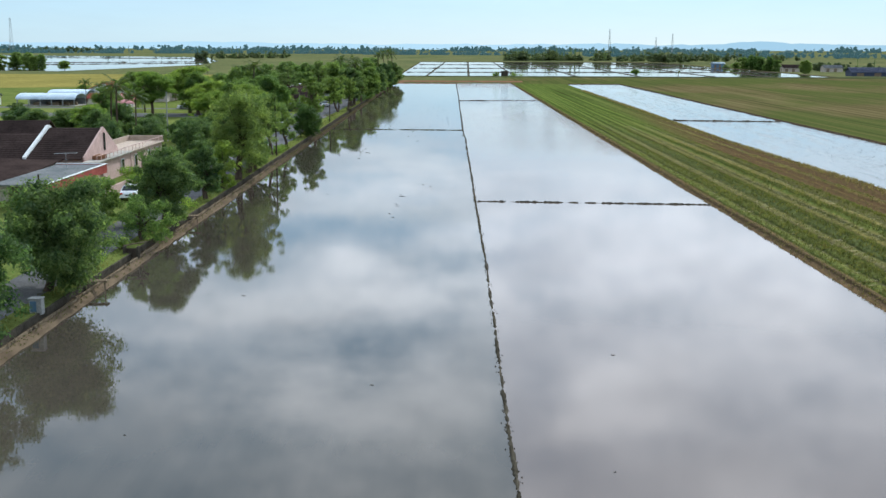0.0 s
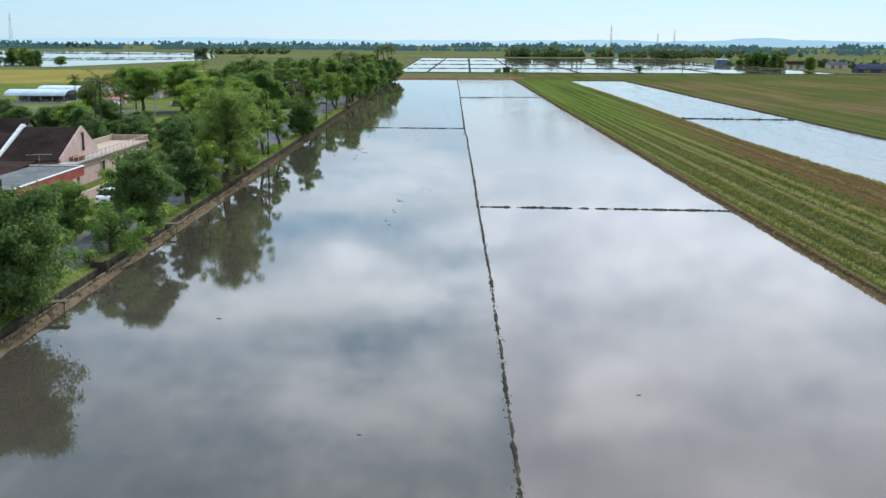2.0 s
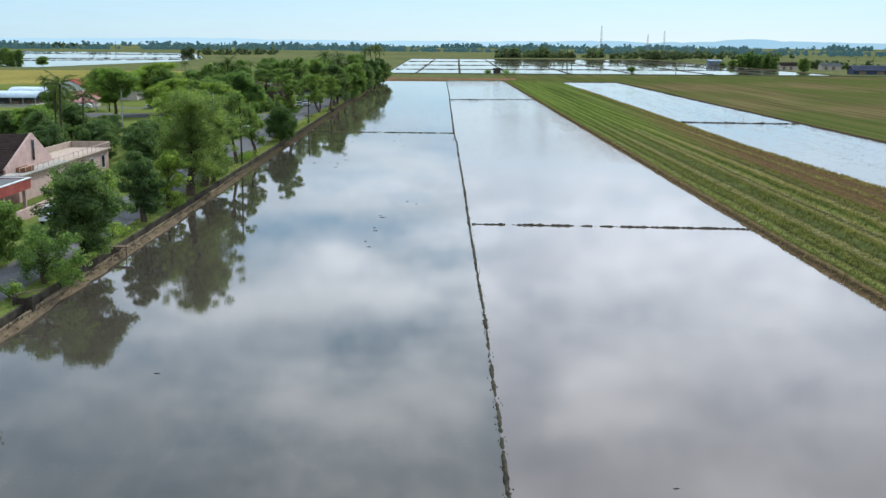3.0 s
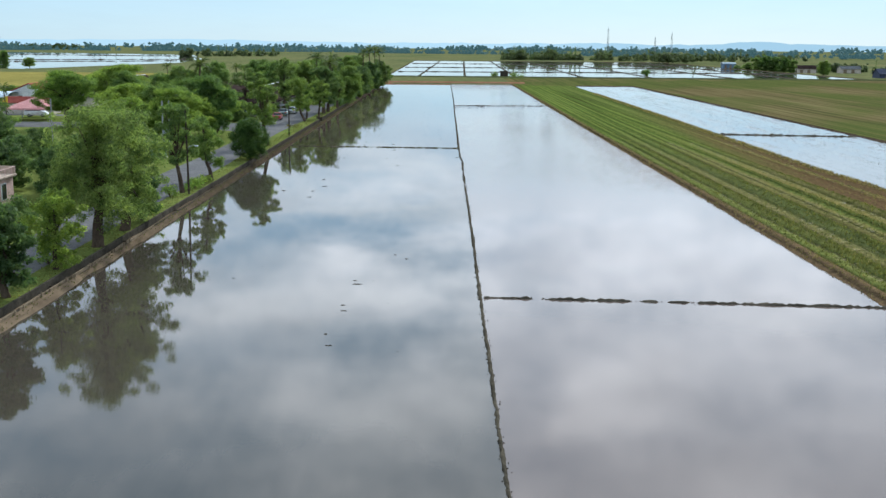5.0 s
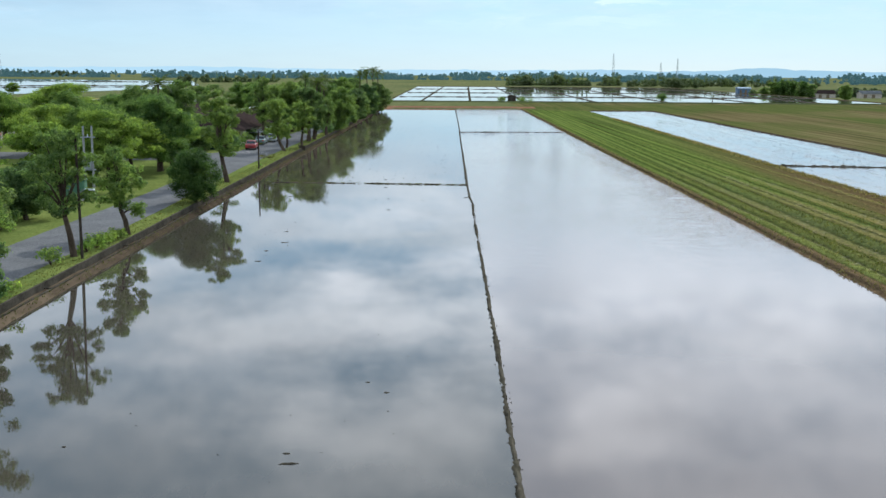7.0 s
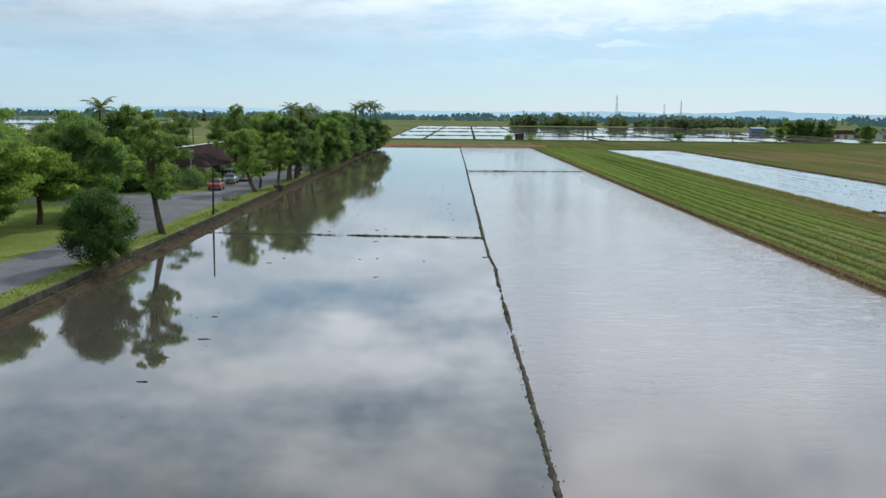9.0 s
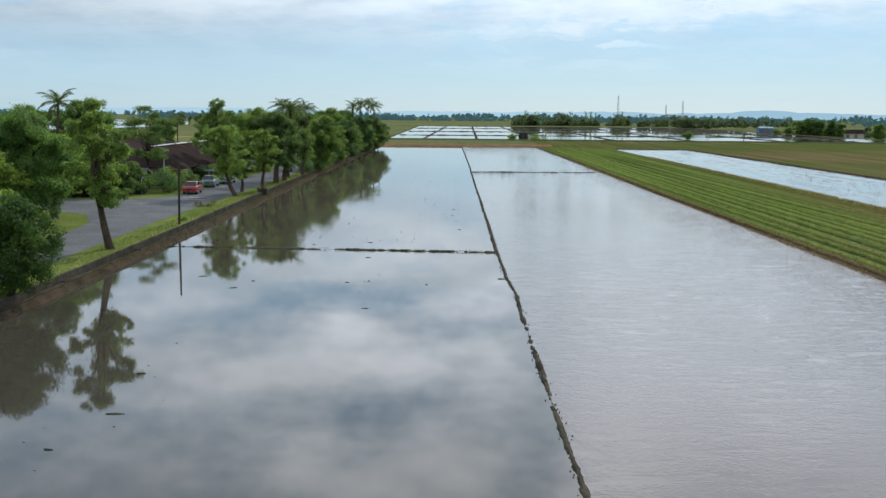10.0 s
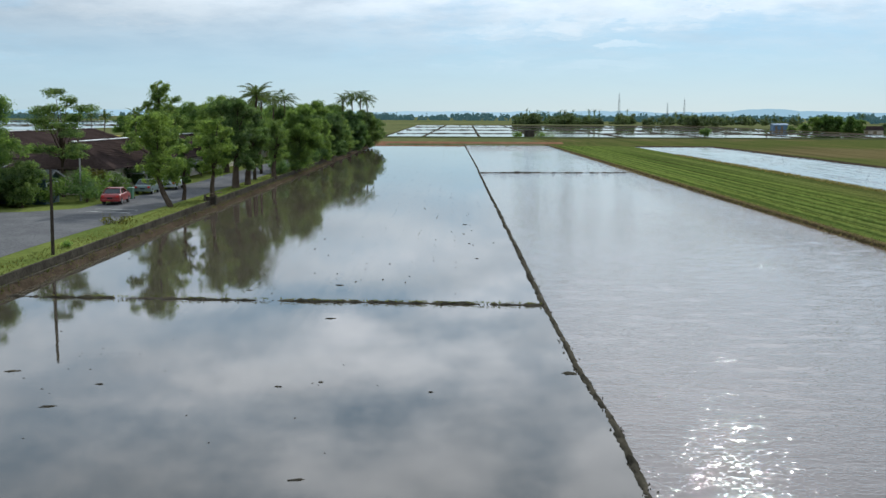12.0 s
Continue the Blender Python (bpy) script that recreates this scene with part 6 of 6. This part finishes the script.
# garden hedges along the houses beyond the turning
for i, (x, y, r, h, mat) in enumerate([(-37.0, 108.6, 1.8, 3.2, "leaf_dark"), (-39.4, 106.4, 1.7, 3.0, "leaf_mid"), (-41.6, 104.6, 2.0, 2.4, "leaf_dark"), (-44.5, 103.2, 2.0, 3.4, "leaf_dark"), (-47.6, 101.6, 2.0, 3.4, "leaf_mid"), (-50.8, 100.4, 2.2, 3.4, "leaf_dark"), (-54.0, 100.0, 2.2, 3.2, "leaf_mid"), (-57.0, 100.4, 2.2, 3.4, "leaf_dark"), (-37.2, 112.0, 1.5, 3.4, "leaf_mid"), (-38.6, 116.0, 1.7, 3.0, "hedge_dry"), (-36.4, 123.0, 1.4, 3.2, "leaf_dark"), (-36.2, 115.6, 1.1, 3.0, "leaf_dark"), (-40.6, 110.6, 1.6, 2.8, "leaf_mid"), (-45.2, 107.0, 1.9, 3.2, "leaf_dark"),
                                        (-48.4, 104.6, 1.9, 3.0, "leaf_mid"), (-51.6, 102.8, 1.9, 3.0, "leaf_dark"), (-36.0, 134.0, 1.4, 2.6, "leaf_mid"), (-36.0, 141.0, 1.4, 2.4, "leaf_mid"), (-36.0, 150.0, 1.4, 2.6, "leaf_dark"), (-36.4, -21.0, 1.6, 2.4, "leaf_mid"), (-36.2, -15.0, 1.7, 2.6, "leaf_dark"),
                                        (-36.0, -8.0, 1.6, 2.2, "leaf_mid"), (-38.4, -28.0, 1.3, 2.0, "leaf_light"), (-36.6, -33.0, 1.2, 1.9, "leaf_light"), (-35.8, -2.0, 1.5, 2.4, "leaf_dark"), (-37.5, 15.0, 1.8, 2.2, "leaf_mid"), (-40.0, 21.0, 1.8, 2.4, "leaf_dark")]):
    # hedges past the turning take the darker leaf: tree shade put into their colour
    shrub(x, y, r, h, "leaf_clipped_shaded" if x < -40 and y > 95 else mat, "leafy garden hedge bush beside the houses", 760 + i, 0.68)


# ---- grass, stubble, clods ----
def tufts(name, label, xs, ys, zs, size, mat, seed, blades=4, category="grass"):
    r = np.random.default_rng(seed)
    n = len(xs)
    V = np.zeros((n * blades, 3, 3))
    c = np.repeat(np.stack([xs, ys, zs], 1), blades, 0)
    a = r.random(n * blades) * math.tau
    h = np.repeat(size, blades) * r.uniform(0.6, 1.2, n * blades)
    d = np.stack([np.cos(a), np.sin(a), np.zeros_like(a)], 1)
    side = np.stack([-np.sin(a), np.cos(a), np.zeros_like(a)], 1)
    c = c + d * (h * 0.25)[:, None] * r.random((n * blades, 1))
    V[:, 0] = c - side * (h * 0.16)[:, None]
    V[:, 1] = c + side * (h * 0.16)[:, None]
    V[:, 2] = c + d * (h * r.uniform(0.2, 0.8, n * blades))[:, None] + np.array([0, 0, 1.0]) * h[:, None]
    ob = raw(name, V.reshape(-1, 3), np.arange(n * blades * 3).reshape(-1, 3), mat)
    return tagged(ob, label, category, kind="stuff")


def sow(n, x0, x1, y0, y1, seed, near=0.0):
    r = np.random.default_rng(seed)
    return r.uniform(x0, x1, n), y0 + (y1 - y0) * r.random(n) ** (1.0 + near)


RIDGE_X = np.array([c for c, w, h in RIDGES])
RIDGE_W = np.array([w for c, w, h in RIDGES])
RIDGE_H = np.array([h for c, w, h in RIDGES])
pick = np.random.default_rng(42)
x, y = sow(64000, 25.2, 47.6, -125, 150, 41, 0.9)
k = pick.choice(len(RIDGES), len(x), p=RIDGE_H / RIDGE_H.sum())
x = np.clip(RIDGE_X[k] + pick.normal(size=len(x)) * RIDGE_W[k] * 0.55, 25.2, 47.0)
dry = pick.random(len(x)) < np.where(x > 38.6, 0.75, np.where(RIDGE_H[k] > 0.15, 0.10, 0.6)) * np.clip((90 - y) / 80, 0.1, 1)
zz = height(x, y) - 0.02
sz = pick.uniform(0.09, 0.22, len(x)) * np.clip(1.25 - (y + 40) / 160, 0.45, 1.2) * np.where(RIDGE_H[k] > 0.25, 1.25, 0.9)
tufts("stubble_grass", "green regrowth on the stubble rows", x[~dry], y[~dry], zz[~dry], sz[~dry], M["blade"], 45, 3)
tufts("stubble_straw", "dry straw standing on the stubble rows", x[dry], y[dry], zz[dry], sz[dry] * 0.8, M["straw"], 46, 3, category="straw")


def strewn(n, seed):
    """Cut straw lying across the swaths between the ridges, in loose handfuls."""
    q = np.random.default_rng(seed)
    mid = np.array([25.9, 29.0, 33.2, 36.5, 42.0])[q.choice(5, n, p=[0.10, 0.24, 0.28, 0.30, 0.08])]
    cy = np.round((-120 + 190 * q.random(n) ** 1.25) / 1.3) * 1.3 + q.normal(size=n) * 0.16
    cx = mid + q.normal(size=n) * 0.26
    a = 0.20 + q.normal(size=n) * 0.16
    l, w = q.uniform(0.22, 0.55, n), q.uniform(0.012, 0.035, n)
    d = np.stack([np.cos(a), np.sin(a), np.zeros(n)], 1)
    side = np.stack([-np.sin(a), np.cos(a), np.zeros(n)], 1)
    c = np.stack([cx, cy, height(cx, cy) + q.uniform(0.04, 0.12, n)], 1)
    lift = np.array([0, 0, 1.0]) * q.normal(size=(n, 1)) * 0.05
    V = np.stack([c - d * l[:, None] - lift, c + side * w[:, None], c + d * l[:, None] + lift, c - side * w[:, None]], 1)
    ob = raw("strewn_straw", V.reshape(-1, 3), np.arange(n * 4).reshape(-1, 4), M["straw"])
    tagged(ob, "pale cut straw strewn across the stubble swaths", "straw", kind="stuff")


strewn(3600, 47)
x, y = sow(3800, 24.1, 25.3, -125, 200, 47)
tufts("edge_weeds", "brown weeds along the muddy paddy edge", x, y, height(x, y), np.full(len(x), 0.13), M["straw"], 48, category="weeds")
x, y = sow(4200, 46.2, 48.4, -60, 250, 49)
x = x + wet_edge(y)
tufts("edge_weeds", "tall brown weeds along the flooded strip", x, y, height(x, y), np.full(len(x), 0.26), M["straw"], 50, category="weeds")
x, y = sow(12000, -28.2, -26.48, -125, 200, 51)
tufts("verge_grass", "short rough grass along the drain", x, y, np.full(len(x), 0.69), np.random.default_rng(5).uniform(0.05, 0.13, len(x)), M["blade"], 52)
x, y = sow(2600, -25.95, -25.45, -125, 200, 53)
tufts("bank_weeds", "weeds on the muddy bank foot", x, y, height(x, y), np.full(len(x), 0.12), M["hedge_dry"], 54, category="weeds")
u = np.random.default_rng(55).random(900)
keep = (u * 25.5 > 2.3) & ((u < 0.5) | (u > 0.52))
x = -25.5 + 25.5 * u[keep]
tufts("bund_grass", "green grass growing on the cross bund", x, 61.9 - 1.9 * u[keep] + np.random.default_rng(56).normal(size=keep.sum()) * 0.12, np.full(keep.sum(), 0.08), np.random.default_rng(57).uniform(0.03, 0.10, keep.sum()), M["blade"], 58)


def clod(x, y, w, d, seed):
    q = np.random.default_rng(seed)
    bm = bmesh.new()
    bmesh.ops.create_icosphere(bm, subdivisions=2, radius=1.0)
    for v in bm.verts:
        n = 0.72 + 0.5 * noise.noise(v.co * 1.7 + Vector((seed, 0, 0)))
        v.co = Vector((v.co.x * w * n, v.co.y * d * n, v.co.z * 0.045 * n))
    o = part("mud_clod", bm, M["bund"], smooth=True)
    o.location, o.rotation_euler = (x, y, 0.0), (0, 0, q.uniform(-0.3, 0.3))
    return tagged(o, "small dark mud clod in shallow water", "mud clod", "mud clods")


for i, (x, y, w, d) in enumerate([(-7.7, -33.0, 0.75, 0.22), (-7.9, -32.0, 0.3, 0.12), (-8.0, -47.4, 0.35, 0.1), (-8.4, -45.2, 0.2, 0.1), (-4.8, -24.6, 0.25, 0.1), (-5.7, -23.1, 0.2, 0.1), (-8.1, -38.7, 0.35, 0.12), (-7.9, -40.1, 0.4, 0.1), (-15.9, -31.5, 0.16, 0.1),
                                  (-15.6, 6.8, 0.55, 0.25), (-18.9, 11.5, 0.5, 0.25), (-15.8, 11.3, 0.35, 0.15), (-15.0, 15.3, 0.8, 0.15), (-15.7, 21.1, 0.4, 0.15), (-8.0, 36.0, 0.4, 0.12), (-9.4, 56.6, 0.5, 0.12), (-19.1, 46.8, 0.6, 0.2), (-16.3, 42.4, 0.5, 0.2),
                                  (-15.6, 45.1, 0.25, 0.12), (-9.9, 65.7, 0.45, 0.15), (-4.9, 44.3, 0.15, 0.1), (-3.0, 96.8, 0.4, 0.3), (-2.6, 76.3, 0.25, 0.2), (-8.5, 45.5, 0.2, 0.1), (-9.8, 44.9, 0.25, 0.1), (-6.4, -98.8, 0.22, 0.08), (-16.0, -80.2, 0.35, 0.12), (5.9, -93.5, 0.25, 0.08),
                                  (3.6, -109.4, 0.12, 0.06), (-16.2, -105.7, 0.12, 0.06), (-0.25, 46.9, 0.5, 0.5), (-23.2, 61.7, 0.9, 0.3), (-14.2, 64.0, 0.3, 0.12), (-3.2, 90.0, 0.2, 0.15), (-2.9, 84.0, 0.2, 0.15)]):
    clod(x, y, w * 0.65, d * 0.6, 300 + i)


def specks():
    """Scattered crumbs of mud and straw just above the water."""
    r = np.random.default_rng(61)
    V, F = [], []
    spots = [(-17, 16, 5, 9, 30), (-15.5, -8, 2.2, 14, 24), (-6.5, -28, 2.5, 12, 16), (-12, 75, 8, 14, 60), (-6, 110, 5, 30, 90), (-13, 190, 9, 60, 160), (-19, 48, 4, 8, 45), (-20, -60, 2.5, 20, 20), (-9, 45, 5, 9, 16), (-16, 130, 6, 40, 40), (-4, 250, 3.5, 50, 50), (59, 120, 8, 90, 1100), (59, -10, 8, 35, 420)]
    for sx, sy, wx, wy, n in spots:
        for i in range(n):
            x, y = sx + r.normal() * wx * 0.6, sy + r.normal() * wy * 0.6
            if (sx < 40 and not -25.2 < x < -0.5) or (sx > 40 and not 49.5 < x < 69):
                continue
            a, l = r.normal() * 0.35 + (1.57 if sx > 40 or sy > 70 else 0.0), r.uniform(0.03, 0.10) * (1.8 if sx > 40 or sy > 70 else 1.0)
            if sx < 40 and sy > 70:              # left-over stubble stands in its old rows
                x = round(x / 1.3) * 1.3 + r.normal() * 0.06
            k = len(V)
            ca, sa = math.cos(a) * l, math.sin(a) * l
            w = l * 0.35
            V += [(x - ca, y - sa, -0.01), (x + sa * 0.3, y - w, -0.01), (x + ca, y + sa, -0.01), (x - sa * 0.3, y + w, -0.01), (x, y, r.uniform(0.008, 0.022) * (3.0 if sx > 40 else 2.4 if sy > 70 else 1.0))]
            F += [(k, k + 1, k + 4), (k + 1, k + 2, k + 4), (k + 2, k + 3, k + 4), (k + 3, k, k + 4)]
    for i in range(1500):                      # crumbs along the bunds
        if i % 3:
            y = r.uniform(-125, 110)
            x = float(bund_x(y)) + r.normal() * 0.10
        else:
            u = r.random()
            x, y = (0.3 + 24 * u, -36.5 - 1.8 * u + r.normal() * 0.18) if i % 2 else (-25.5 + 25.5 * u, 61.9 - 1.9 * u + r.normal() * 0.18)
        l = r.uniform(0.02, 0.06)
        k = len(V)
        V += [(x - l, y, -0.02), (x, y - l * 0.8, -0.02), (x + l, y, -0.02), (x, y + l * 0.8, -0.02), (x + r.normal() * 0.02, y, r.uniform(0.03, 0.07))]
        F += [(k, k + 1, k + 4), (k + 1, k + 2, k + 4), (k + 2, k + 3, k + 4), (k + 3, k, k + 4)]
    tagged(raw("mud_crumbs", V, F, M["bund"]), "scattered mud crumbs and straw in shallow water", "mud", kind="stuff")


specks()
for i, (x, a, b) in enumerate([(28.2, -62, -52), (28.2, -28, -6), (28.25, -48, -40), (26.3, -70, -60), (32.0, -75, -66), (28.15, 2, 14)]):
    sheet("water_%d" % (7 + i), [(x - 0.04, a), (x + 0.04, a), (x + 0.09, (a + b) / 2), (x + 0.05, b), (x - 0.05, b), (x - 0.08, (a + b) / 2)], 0.16, M["water_far"], "water standing in a wheel track")
for a, b in ((99.2, 0.5), (101.6, 0.5)):
    road_piece("road_line", [(-29.4 - 4.6, a), (-29.4 - 0.6, a - 1.2), (-29.4 - 0.6, a - 1.2 + 0.18), (-29.4 - 4.6, a + 0.18)], 0.717, M["line_paint"], "worn white stop line on the road", "road marking")
